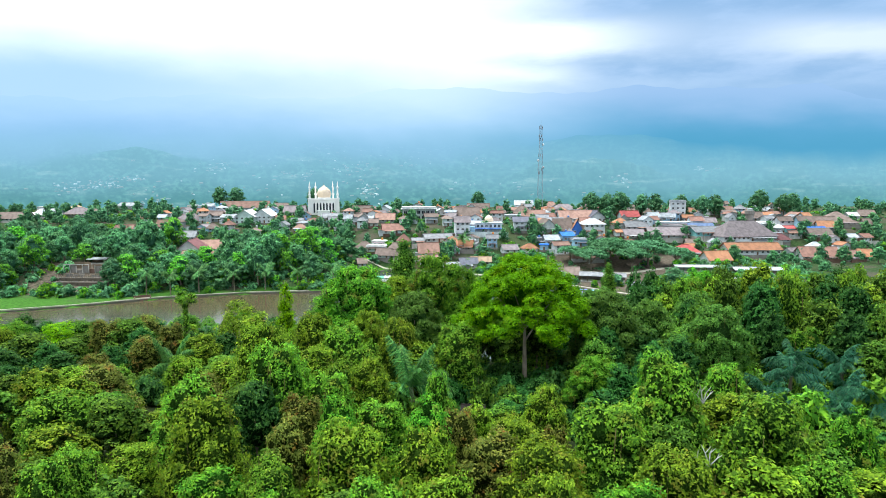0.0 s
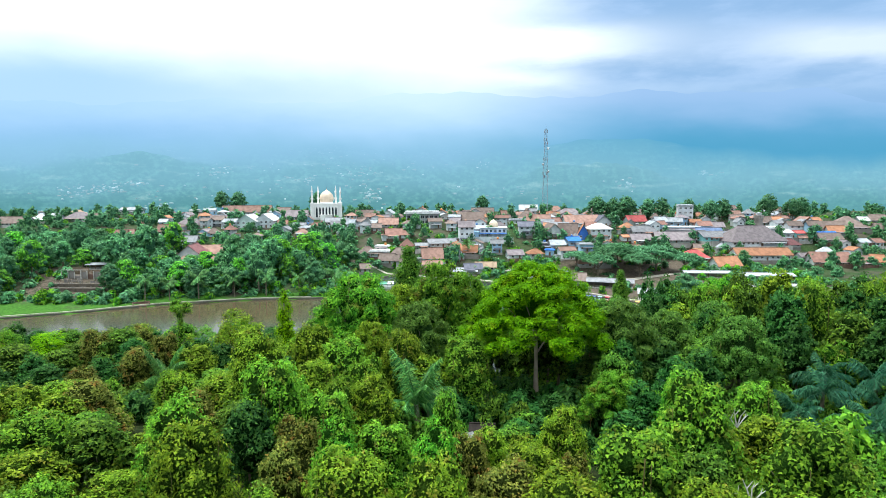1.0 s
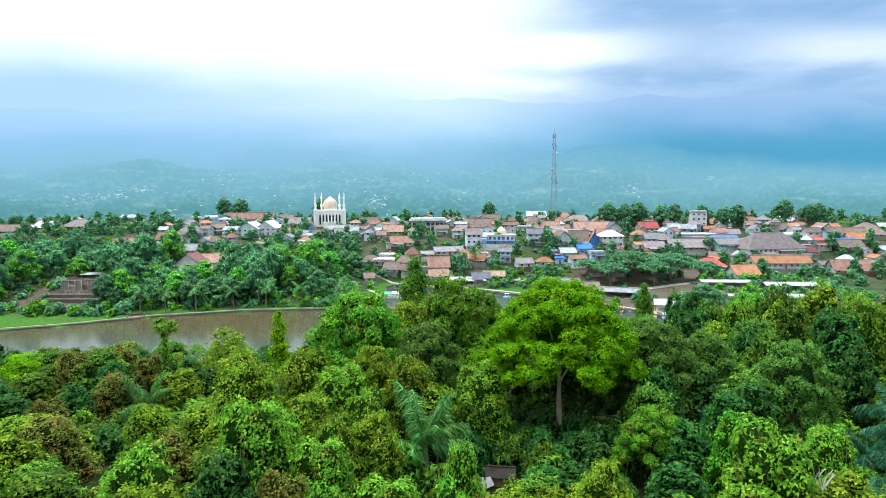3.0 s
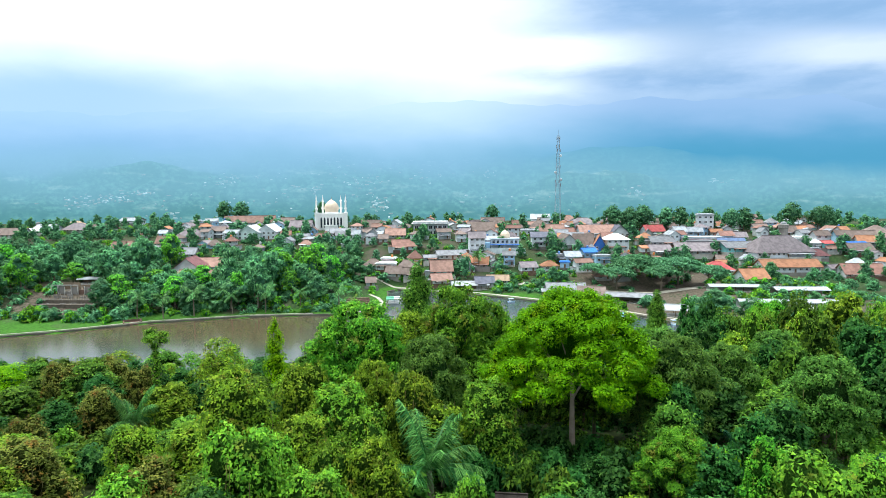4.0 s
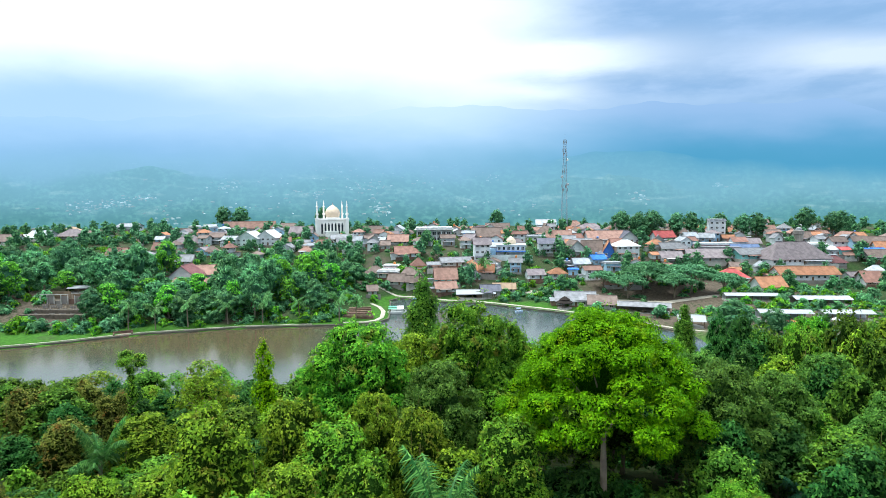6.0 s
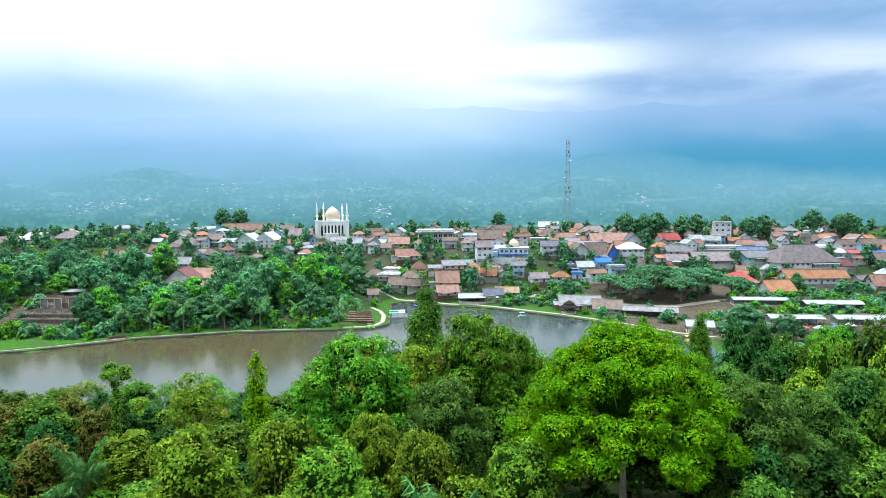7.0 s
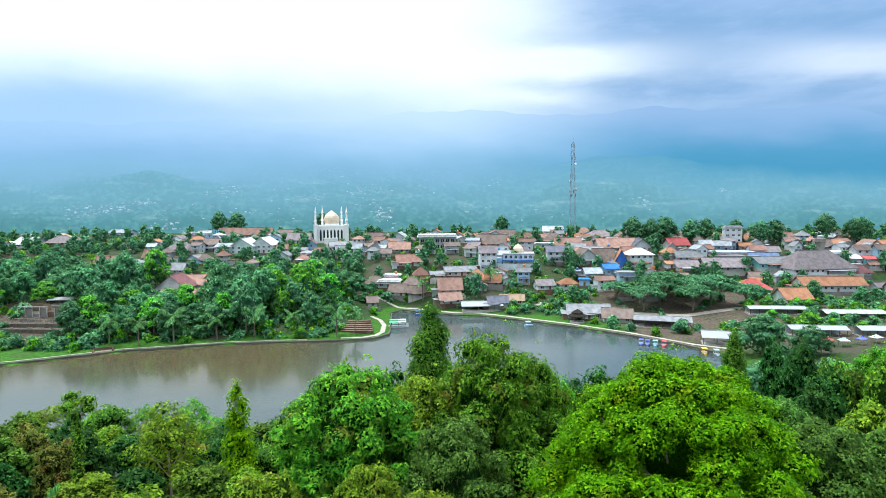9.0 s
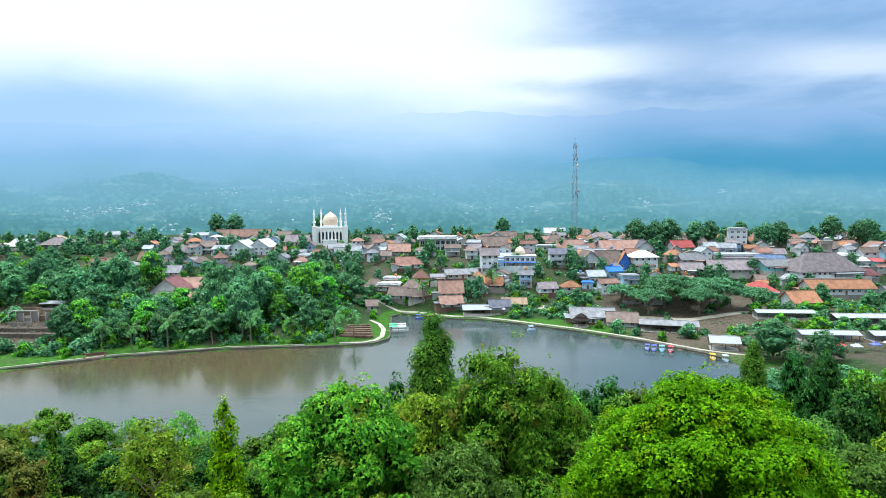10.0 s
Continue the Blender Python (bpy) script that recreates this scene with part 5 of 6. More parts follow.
def mosque(x, y, rot):
    ob = empty("mosque", "white mosque with a cream dome and four slim minarets", "mosque")
    ob.matrix_basis = pose(x, y, float(ground_height(x, y)) + 0.2, 0, 0, rot)
    w, h = 11.6, 10.5
    part("hall", boxes((-w + 0.6, w - 0.6, -8, 8, -3, h), (-w + 0.2, w - 0.2, -8.5, 8.4, h, h + 0.6), (-w + 0.6, w - 0.6, -8.1, -7.8, h + 0.6, h + 1.3), (-4.6, 4.6, -5, 5, h + 0.7, h + 1.8)), MOSQUE_WHITE, ob)
    part("side_wing", boxes((-w, -w + 2.4, -9, -5, -3, 11.4), (-w - 0.2, -w + 2.6, -9.2, -4.8, 11.4, 11.9)), MOSQUE_WHITE, ob)
    part("side_wing", boxes((w - 2.4, w, -9, -5, -3, 11.4), (w - 2.6, w + 0.2, -9.2, -4.8, 11.4, 11.9)), MOSQUE_WHITE, ob)
    bm = lathe(bmesh.new(), [(4.7, h + 1.8), (4.9, h + 2.6), (5.25, h + 4.2), (5.1, h + 5.8), (4.4, h + 7.4), (3.0, h + 8.9), (1.4, h + 10.0), (0.35, h + 10.8), (0.1, h + 11.3)], 24)
    dome = part("dome", bm, DOME, ob, "cream ribbed dome")
    part("finial", lathe(bmesh.new(), [(0.12, h + 11.2), (0.3, h + 11.7), (0.1, h + 12.1), (0.05, h + 13.0)], 8), STEEL, dome)
    for mx, my in ((-w + 1.2, -7.0), (-6.6, 4.0), (w - 1.2, -7.0), (6.6, 4.0)):
        bm = lathe(bmesh.new(), [(0.75, 0), (0.7, 14), (1.1, 14.3), (1.1, 15.2), (0.62, 15.3), (0.58, 19.5), (0.85, 19.8), (0.85, 20.4), (0.5, 20.5), (0.42, 22.2), (0.05, 24.6)], 12, mx, my)
        part("minaret", bm, MOSQUE_WHITE, ob)
    for k in range(7):
        xx = (k - 3) * 2.35
        bm = bmesh.new()
        pts = [(xx - 0.62, 1.0), (xx + 0.62, 1.0), (xx + 0.62, 7.0), (xx + 0.4, 8.0), (xx, 8.6), (xx - 0.4, 8.0), (xx - 0.62, 7.0)]
        a, b = [bm.verts.new((px, -8.12, pz)) for px, pz in pts], [bm.verts.new((px, -7.95, pz)) for px, pz in pts]
        bm.faces.new(a), bm.faces.new(b[::-1])
        for i in range(7):
            bm.faces.new((a[i], b[i], b[(i + 1) % 7], a[(i + 1) % 7]))
        part("window", bm, PANE, ob, "tall pointed-arch window")
    for k in range(8):
        xx = (k - 3.5) * 2.35
        part("column", boxes((xx - 0.28, xx + 0.28, -8.7, -8.0, -2, h - 0.6)), MOSQUE_WHITE, ob)
    part("porch", boxes((-4.5, 4.5, -13, -9, -3, 2.6), (-4.9, 4.9, -13.4, -8.8, 2.6, 3.0)), MOSQUE_WHITE, ob)
    footprints.append((x, y, 14))


mosque(-91, 474, 8)


MAST_STEEL = surface("galvanised_steel", (0.28, 0.345, 0.40), 0.5, 0.2, 1.0, metal=0.2)


def lattice_mast(x, y, top, base_wide, rot=0):
    z = float(ground_height(x, y))
    high = top - z
    ob = empty("radio_mast", "tall grey steel lattice mast with antennas", "radio mast")
    ob.matrix_basis = pose(x, y, z, 0, 0, rot)
    wide = lambda h: base_wide / 2 * (1 - 0.66 * h / high)
    corners = ((-1, -1), (1, -1), (1, 1), (-1, 1))
    for cx, cy in corners:
        part("leg", tube(bmesh.new(), [(cx * wide(0), cy * wide(0), -1), (cx * wide(high), cy * wide(high), high)], (0.11, 0.07), 6), MAST_STEEL, ob)
    levels = [high * (1 - (1 - k / 18) ** 1.15) for k in range(19)]
    for a, b in zip(levels, levels[1:]):
        for (ax, ay), (bx, by) in zip(corners, corners[1:] + corners[:1]):
            for p, q in (((ax * wide(a), ay * wide(a), a), (bx * wide(b), by * wide(b), b)), ((bx * wide(a), by * wide(a), a), (ax * wide(b), ay * wide(b), b)), ((ax * wide(b), ay * wide(b), b), (bx * wide(b), by * wide(b), b))):
                part("brace", tube(bmesh.new(), [p, q], (0.05, 0.05), 4), MAST_STEEL, ob)
    for k, h in enumerate((0.97, 0.88, 0.84, 0.66, 0.5, 0.46)):
        for a in (20, 140, 260):
            aa = radians(a + 40 * k)
            r = wide(high * h) + 0.5
            part("antenna", boxes((r * math.cos(aa) - 0.2, r * math.cos(aa) + 0.2, r * math.sin(aa) - 0.12, r * math.sin(aa) + 0.12, high * h - 1.1, high * h + 1.1)), STEEL, ob)
    for h, s in ((0.78, 1), (0.52, 1), (0.6, -1)):
        bm = lathe(bmesh.new(), [(0.9, -0.25), (0.95, 0.1), (0.5, 0.35)], 14)
        bmesh.ops.rotate(bm, verts=bm.verts, matrix=Matrix.Rotation(radians(90), 3, "X"))
        bmesh.ops.translate(bm, verts=bm.verts, vec=(s * (wide(high * h) + 0.6), -0.5, high * h))
        part("dish", bm, WALLS["white"], ob, "white microwave dish")
    part("rod", tube(bmesh.new(), [(0, 0, high - 0.5), (0, 0, high + 4)], (0.08, 0.04), 6), STEEL, ob)


lattice_mast(73.5, 468, 89.5, 4.2)

# banks, far trees
def bank_edge():
    """The low stone kerb that holds the far bank."""
    pts = [Vector((x, y, 0)) for x, y in SHORE[1:20]]
    line = []
    for a, b in zip(pts, pts[1:]):
        steps = max(1, int((b - a).length / 4))
        line += [a.lerp(b, k / steps) + Vector((random.uniform(-0.25, 0.25), random.uniform(-0.25, 0.25), 0)) for k in range(steps)]
    bm, prev = bmesh.new(), None
    for i, p in enumerate(line):
        d = (line[min(i + 1, len(line) - 1)] - line[max(i - 1, 0)]).normalized()
        s = Vector((d.y, -d.x, 0))
        ring = [bm.verts.new(p + s * u + Vector((0, 0, h))) for u, h in ((0.3, -1), (0.25, 0.72), (-0.3, 0.82), (-0.4, -1))]
        if prev:
            for k in range(4):
                bm.faces.new((prev[k], prev[(k + 1) % 4], ring[(k + 1) % 4], ring[k]))
        prev = ring
    bmesh.ops.recalc_face_normals(bm, faces=bm.faces)
    return bm


tagged(part("embankment", bank_edge(), surface("mossy_kerb_stone", (0.115, 0.11, 0.085), 0.95, 0.4, 0.6, 0.3, 6)), "weathered stone kerb along the lake", "embankment", kind="structure")


# ---- along the lake ----
def lay_path(name, label, line, wide, inland=0.0):
    """A strip of path that follows the ground along a line of points."""
    pts, bm, prev = [Vector((x, y, 0)) for x, y in line], bmesh.new(), None
    fine = []
    for a, b in zip(pts, pts[1:]):
        steps = max(1, int((b - a).length / 3))
        fine += [a.lerp(b, k / steps) for k in range(steps)]
    fine.append(pts[-1])
    for i, p in enumerate(fine):
        d = (fine[min(i + 1, len(fine) - 1)] - fine[max(i - 1, 0)]).normalized()
        s = Vector((-d.y, d.x, 0))
        row = []
        for u in (-wide / 2, wide / 2):
            q = p + s * (u + inland)
            row += [bm.verts.new((q.x, q.y, max(float(ground_height(q.x, q.y)), 0.55) + h)) for h in (-0.5, 0.14)]
        ring = (row[0], row[1], row[3], row[2])
        if prev:
            for k in range(4):
                bm.faces.new((prev[k], prev[(k + 1) % 4], ring[(k + 1) % 4], ring[k]))
        prev = ring
    bmesh.ops.recalc_face_normals(bm, faces=bm.faces)
    return tagged(part(name, bm, PATH_STONE), label, "path", kind="structure")


lay_path("path", "pale sandy path along the far shore", [(-58, 345), (-36, 339), (-23, 334.5), (-7, 325.5), (5, 323.5), (17, 316.5), (42, 299.5), (61, 282.5), (78, 263.5), (90, 255)], 1.6)
lay_path("path", "narrow concrete walk on the bank's edge", [(-240, 208.5), (-175, 230.3), (-147, 242), (-121, 257.8), (-87, 268.6), (-60, 272.2)], 0.6)
lay_path("path", "pale paved promenade on the lake's corner", [(-48, 274.5), (-40, 275.5), (-35.5, 279), (-33.8, 285), (-34.6, 298), (-37.5, 308), (-42, 314)], 1.8)


lay_path("dirt_road", "sandy dirt yard and road behind the shore", [(30, 333), (48, 327), (70, 318), (92, 312), (118, 318), (150, 316)], 4.5)


def open_shed(x, y, w, d, high, rise, material, label, rot=0.0, posts=4, back=None, name="open_shed"):
    """A roof of sheeting on posts, with a low back wall where there is one."""
    ob = empty(name, label, "shed")
    ob.matrix_basis = pose(x, y, float(ground_height(x, y)), 0, 0, rot)
    bm = bmesh.new()
    roof_slabs(bm, w, d, high, rise, 0.5, 0.12)
    part("roof", bm, material, ob)
    for k in range(posts):
        for s in (-1, 1):
            xx = (k / (posts - 1) - 0.5) * (w - 0.4)
            part("post", boxes((xx - 0.12, xx + 0.12, s * (d / 2 - 0.2) - 0.12, s * (d / 2 - 0.2) + 0.12, -1.5, high + rise * 0.08)), TIMBER, ob)
    if back:
        part("back_wall", boxes((-w / 2, w / 2, d / 2 - 0.55, d / 2 - 0.35, -1.5, high - 0.3)), back, ob)
    part("floor_slab", boxes((-w / 2, w / 2, -d / 2, d / 2, -1.5, 0.22)), CONCRETE, ob)
    footprints.append((x, y, w * 0.5))
    return ob


open_shed(6.5, 327.5, 18, 6, 2.4, 1.6, SHEET, "long white-roofed open shed by the water", 4, 6, BLOCKWORK)
open_shed(86, 265, 9, 7, 2.8, 1.6, SHEET, "white-roofed shelter at the boat landing", -14, 3)
open_shed(77, 294, 21, 8, 3.0, 1.2, ROOFS["grey"], "long grey-roofed eating shed on the bank", -16, 7, BLOCKWORK)
open_shed(52, 310, 18, 9, 2.8, 1.8, ROOFS["grey"], "grey sheet-roofed hall near the shore", -18, 5, WALLS["cream"])
open_shed(119, 262, 18, 6, 2.6, 0.8, SHEET, "row of market stalls under a white roof", -6, 8, WALLS["white"])
open_shed(140, 259, 17, 6, 2.6, 0.8, SHEET, "row of market stalls under a white roof", -4, 8, WALLS["white"])
open_shed(150, 292, 22, 7, 2.8, 0.9, ROOFS["pale"], "long stall with a light grey sheet roof", -3, 8, BLOCKWORK)
open_shed(127, 305, 22, 6, 2.4, 0.7, SHEET, "long low stall with a white sheet roof", -5, 7, WALLS["cream"])
open_shed(-169, 300.5, 8.5, 6, 2.2, 0.6, SHEET, "small shed with a white sheet roof above the ruin", 6, 3, TIMBER)
for x, y, k, s in ((118, 245, "sky", 2.4), (114.5, 248, "red", 3.0), (124, 245.5, "blue", 2.2), (130, 248, "white", 2.6)):
    ob = empty("stall_canopy", f"small {dict(sky='pale blue', red='red', blue='blue', white='white')[k]} cloth canopy of a market stall", "canopy")
    ob.matrix_basis = pose(x, y, float(ground_height(x, y)), 0, 0, random.uniform(-20, 20))
    bm = bmesh.new()
    hip_roof(bm, s, s * 0.9, 2.1, 0.6, 0.2)
    part("cloth", bm, PAINTS[k], ob)
    for px in (-1, 1):
        for py in (-1, 1):
            part("pole", tube(bmesh.new(), [(px * s * 0.48, py * s * 0.43, -0.3), (px * s * 0.48, py * s * 0.43, 2.1)], (0.05, 0.05), 6), STEEL, ob)


def gazebo(x, y):
    ob = empty("gazebo", "dark thatched gazebo with a stepped roof", "gazebo")
    ob.matrix_basis = pose(x, y, float(ground_height(x, y)))
    part("roof", lathe(bmesh.new(), [(4.0, 2.5), (3.9, 2.75), (2.4, 3.6), (2.3, 3.9), (2.5, 3.95), (0.9, 5.0), (0.1, 5.4)], 8), THATCH, ob)
    for k in range(6):
        a = math.pi * k / 3
        part("post", tube(bmesh.new(), [(3.0 * math.cos(a), 3.0 * math.sin(a), -0.5), (3.0 * math.cos(a), 3.0 * math.sin(a), 2.6)], (0.13, 0.13), 7), TIMBER, ob)
    part("platform", lathe(bmesh.new(), [(3.4, -0.8), (3.4, 0.35)], 8), CONCRETE, ob)
    footprints.append((x, y, 4))


gazebo(45, 303)


def hull(length, wide, high):
    bm, rings = bmesh.new(), []
    for k in range(9):
        u = k / 8
        w = wide / 2 * (math.sin(math.pi * min(0.12 + 0.8 * u, 0.92)) ** 0.5) * (0.35 + 0.65 * min(1, (1 - u) * 2.5 + 0.05))
        x = (u - 0.5) * length
        lift = 0.25 * u**3 * high
        rings.append([bm.verts.new(p) for p in ((x, -w, high + lift), (x, -w * 0.7, -0.15), (x, w * 0.7, -0.15), (x, w, high + lift), (x, w * 0.8, high + lift - 0.05), (x, w * 0.6, high * 0.4), (x, -w * 0.6, high * 0.4), (x, -w * 0.8, high + lift - 0.05))])
    for a, b in zip(rings, rings[1:]):
        for k in range(8):
            bm.faces.new((a[k], b[k], b[(k + 1) % 8], a[(k + 1) % 8]))
    bm.faces.new(rings[0]), bm.faces.new(rings[-1][::-1])
    bmesh.ops.recalc_face_normals(bm, faces=bm.faces)
    return bm


def pedal_boat(x, y, rot, paint, words):
    ob = empty("pedal_boat", f"{words} pedal boat moored at the lake's edge", "boat", "pedal boats")
    ob.matrix_basis = pose(x, y, 0.0, 0, 0, rot)
    part("hull", hull(3.4, 1.8, 0.55), PAINTS[paint], ob)
    part("seat", boxes((-0.9, -0.5, -0.6, 0.6, 0.2, 0.85), (-0.5, 0.1, -0.6, 0.6, 0.2, 0.5)), PAINTS["white"], ob)
    bm = boxes((-1.2, 0.9, -0.85, 0.85, 1.75, 1.85))
    part("canopy", bm, PAINTS[paint], ob)
    for px in (-1.1, 0.8):
        for py in (-0.75, 0.75):
            part("pole", tube(bmesh.new(), [(px, py, 0.4), (px, py, 1.78)], (0.03, 0.03), 5), STEEL, ob)


for x, y, rot, paint, words in ((60.8, 267.5, 70, "blue", "deep blue"), (62.8, 266.6, 68, "blue", "deep blue"), (65.2, 265.6, 72, "cyan", "pale cyan"), (68.0, 264.6, 60, "red", "bright red"), (77.8, 254.2, 80, "yellow", "bright yellow"), (81.0, 252.2, 85, "sky", "pale blue"),
                                (24.5, 299.5, 10, "sky", "pale blue"), (-22.3, 324.5, 0, "blue", "deep blue")):
    pedal_boat(x, y, rot, paint, words)


def ferry(x, y, rot):
    ob = empty("covered_boat", "long flat boat with green and white awnings", "boat")
    ob.matrix_basis = pose(x, y, 0, 0, 0, rot)
    part("hull", hull(8.5, 2.6, 0.7), PAINTS["white"], ob)
    part("awning", boxes((-3.6, 0.0, -1.35, 1.35, 2.2, 2.32)), PAINTS["green"], ob, "green awning")
    part("awning", boxes((0.1, 3.2, -1.35, 1.35, 2.25, 2.37)), PAINTS["white"], ob, "white awning")
    for px in (-3.4, 0.05, 3.0):
        for py in (-1.2, 1.2):
            part("pole", tube(bmesh.new(), [(px, py, 0.5), (px, py, 2.24)], (0.04, 0.04), 5), STEEL, ob)


ferry(-28.8, 297.5, 8)
ferry(-29.2, 302.0, 4)
for k in range(6):
    wide, far = 12.5 - 0.6 * k, 283.0 + 3.6 * k
    ob = tagged(part("stone_seat", boxes((-wide / 2, wide / 2, -0.55, 0.55, -1.4, 0.5), (-wide / 2, wide / 2, 0.55, 2.6, -1.4, 0.12)), TIMBER if k % 2 else BRICK), "low terraced seat of stone and timber on the grassy corner", "seat", "terraced seats")
    ob.matrix_basis = pose(-43.5 - 0.35 * k, far, float(ground_height(-45.5, far)) + 0.35, 0, 0, 3 * k - 4)
ob = empty("brick_landing", "red-brown brick landing with side walls on the bank", "landing")
ob.matrix_basis = pose(-126.6, 255.6, 0.5, 0, 0, 28)
part("back_wall", boxes((-3.4, 3.4, 1.6, 2.0, -1, 1.1)), BRICK, ob)
for sx in (-1, 1):
    part("side_wall", boxes((sx * 3 - 0.2, sx * 3 + 0.2, -1.8, 1.6, -1, 0.8)), BRICK, ob)
part("floor_slab", boxes((-3.4, 3.4, -2.4, 1.6, -1, 0.25)), BRICK, ob)
for px in (-2.0, -0.4, 1.4):
    part("step", boxes((px - 0.6, px + 0.6, -3.0, -2.42, -1, 0.1)), BRICK, ob)


def ruin(x, y, rot):
    """An unfinished block on stepped terraces: broken grey walls, bare posts and pale scaffold poles."""
    r = random.Random(5)
    ob = empty("unfinished_building", "unfinished roofless building of grey blockwork and concrete posts", "ruin")
    ob.matrix_basis = pose(x, y, float(ground_height(x, y)) + 0.3, 0, 0, rot)
    for k, (front, back, top) in enumerate(((-6.5, -3.2, -1.4), (-3.2, 4.2, 0.0), (4.2, 10.5, 2.6))):
        part("terrace", boxes((-15 + k, 14 - k, front, back, -5, top)), EARTH_WALL, ob)
    for k in range(9):
        x0, high = -13.2 + 3.0 * k, r.choice((3.4, 4.6, 5.0, 5.2, 2.6))
        part("wall", boxes((x0, x0 + 2.86, 3.9, 4.16, -0.2, high)), BLOCKWORK if k % 4 else BRICK, ob)
        part("post", boxes((x0 - 0.16, x0 + 0.12, 3.5, 3.88, -0.1, 5.0 + r.uniform(-0.6, 0.8))), CONCRETE, ob)
        if k in (1, 2, 3, 5, 6):
            part("wall", boxes((x0, x0 + 2.5, 0.6, 0.85, -0.1, r.uniform(0.8, 2.0))), BLOCKWORK, ob)
    for k in range(10):
        px = -12.6 + 2.55 * k + r.uniform(-0.6, 0.6)
        part("pole", tube(bmesh.new(), [(px, -2.6 + r.uniform(-0.3, 1.6), -0.1), (px + r.uniform(-0.2, 0.2), -2.4, 2.2 + r.uniform(-0.5, 1.0))], (0.09, 0.07), 6), BARK_PALE, ob, "pale timber scaffold pole")
    for x0, x1, py, pz in ((-10, -4.6, -2.5, 1.9), (-3.8, 3.2, -2.4, 1.5), (5.2, 9.8, -2.5, 2.0)):
        part("rail", tube(bmesh.new(), [(x0, py, pz), (x1, py, pz + 0.12)], (0.07, 0.07), 6), BARK_PALE, ob, "pale timber scaffold rail")
    part("beam", boxes((-13, -1, 3.45, 3.9, 5.25, 5.5)), CONCRETE, ob)
    part("fence", boxes((-15, -4, 9.8, 10.0, 2.5, 5.6), (-3, 3, 9.8, 10.0, 2.5, 4.6), (4.6, 13, 9.8, 10.0, 2.5, 5.2)), TIMBER, ob, "dark plank fence on the upper terrace")
    bm = bmesh.new()
    for k in range(60):
        px, py, size = r.uniform(-13, 12), r.uniform(-6, 3), r.uniform(0.15, 0.5)
        z = -1.4 if py < -3.2 else 0.0
        box(bm, px, px + size * 1.6, py, py + size, z - 0.1, z + size * 0.7)
    part("rubble", bm, BLOCKWORK, ob, "heaps of broken blocks")
    footprints.append((x, y, 14))


ruin(-164.5, 281.5, -2)
umbrella = tree_kind("umbrella_tree", "spreading tree with a flat umbrella crown on bare limbs", [(5.6 * math.sqrt((k + 0.5) / 22) * math.cos(2.4 * k), 5.6 * math.sqrt((k + 0.5) / 22) * math.sin(2.4 * k), 7.6 - 1.6 * (k / 22) + 0.35 * math.sin(3.0 * k), 1.7, 0.62) for k in range(22)],
                     700, 0.42, LEAF_TOWN_HAZY, 77, 6.2, 0.28, limbs=7, spread=3.6, per=6, spray=0.55, fill=0.6, inner=SHADED_HAZY_CORE, swollen=0.7)
for x, y, s, tall in ((78, 322, 1.4, 1.0), (88, 331, 1.6, 1.05), (99, 320, 1.45, 1.0), (110, 328, 1.7, 1.0), (122, 320, 1.35, 0.95), (94, 343, 1.4, 1.0), (106, 342, 1.3, 1.0), (70, 336, 1.1, 1.0)):
    stand(umbrella, x, y, s, tall, group="umbrella trees")
for x, y, s in ((-80, 300, 1.5), (-68, 304, 1.75), (-60, 311, 1.4), (-88, 306, 1.2), (-74, 292, 1.0)):
    stand(far_broad[4], x, y, s, 1.15, label="bright green spreading tree behind the lake's bank", group="trees of the bank")
for x, y, s, k in ((51.5, 299, 1.0, 2), (56.5, 291, 1.6, 0), (62.5, 286.5, 1.1, 1), (69, 277.5, 1.1, 2), (79.5, 281, 1.7, 1), (-52, 284, 1.2, 1), (-58, 279, 0.9, 0), (47, 306, 0.8, 2)):
    stand(far_shrub[k], x, y, s, 1.05, group="garden bushes")

stand(far_broad[1], 94, 248, 1.75, 0.85, sink=2.6, label="large rounded tree beside the boat landing", group="trees of the bank")
stand(far_broad[3], 104, 238, 1.3, 0.85, sink=2.0, group="trees of the bank")
for x, y in ((94, 248), (104, 238)):
    footprints.append((x, y, 5))

for x, y, s, tall in ((104, 432, 1.7, 1.0), (114, 428, 1.5, 1.1), (124, 434, 1.8, 0.95), (139, 430, 1.6, 1.0), (150, 437, 1.5, 1.05), (167, 432, 1.4, 1.1), (180, 427, 1.5, 1.0), (191, 434, 1.6, 0.95), (226, 440, 1.7, 1.05), (241, 436, 1.4, 1.1),
                      (-188, 522, 1.7, 1.1), (-176, 528, 1.8, 1.0), (-112, 538, 1.5, 1.15), (30, 520, 1.3, 1.1), (255, 450, 1.5, 1.0)):
    stand(far_broad[3], x, y, s, tall, label="large dark-crowned tree on the town's ridge", group="dark trees of the ridge")
    footprints.append((x, y, 4.5 * s))

# ---- the wood's floor and odd things among the trees ----
hut = empty("forest_hut", "small hut with a dark thatched roof among the trees", "hut")
hut.matrix_basis = pose(4.3, 86.4, float(ground_height(4.3, 86.4)), 0, 0, -6) @ Matrix.Scale(0.72, 4)
bm = bmesh.new()
roof_slabs(bm, 4.2, 2.8, 1.9, 0.9, 0.4, 0.15)
part("roof", bm, THATCH, hut)
part("wall", boxes((-2.0, 2.0, -1.2, 1.2, -1, 1.9)), TIMBER, hut)
tarp = bmesh.new()
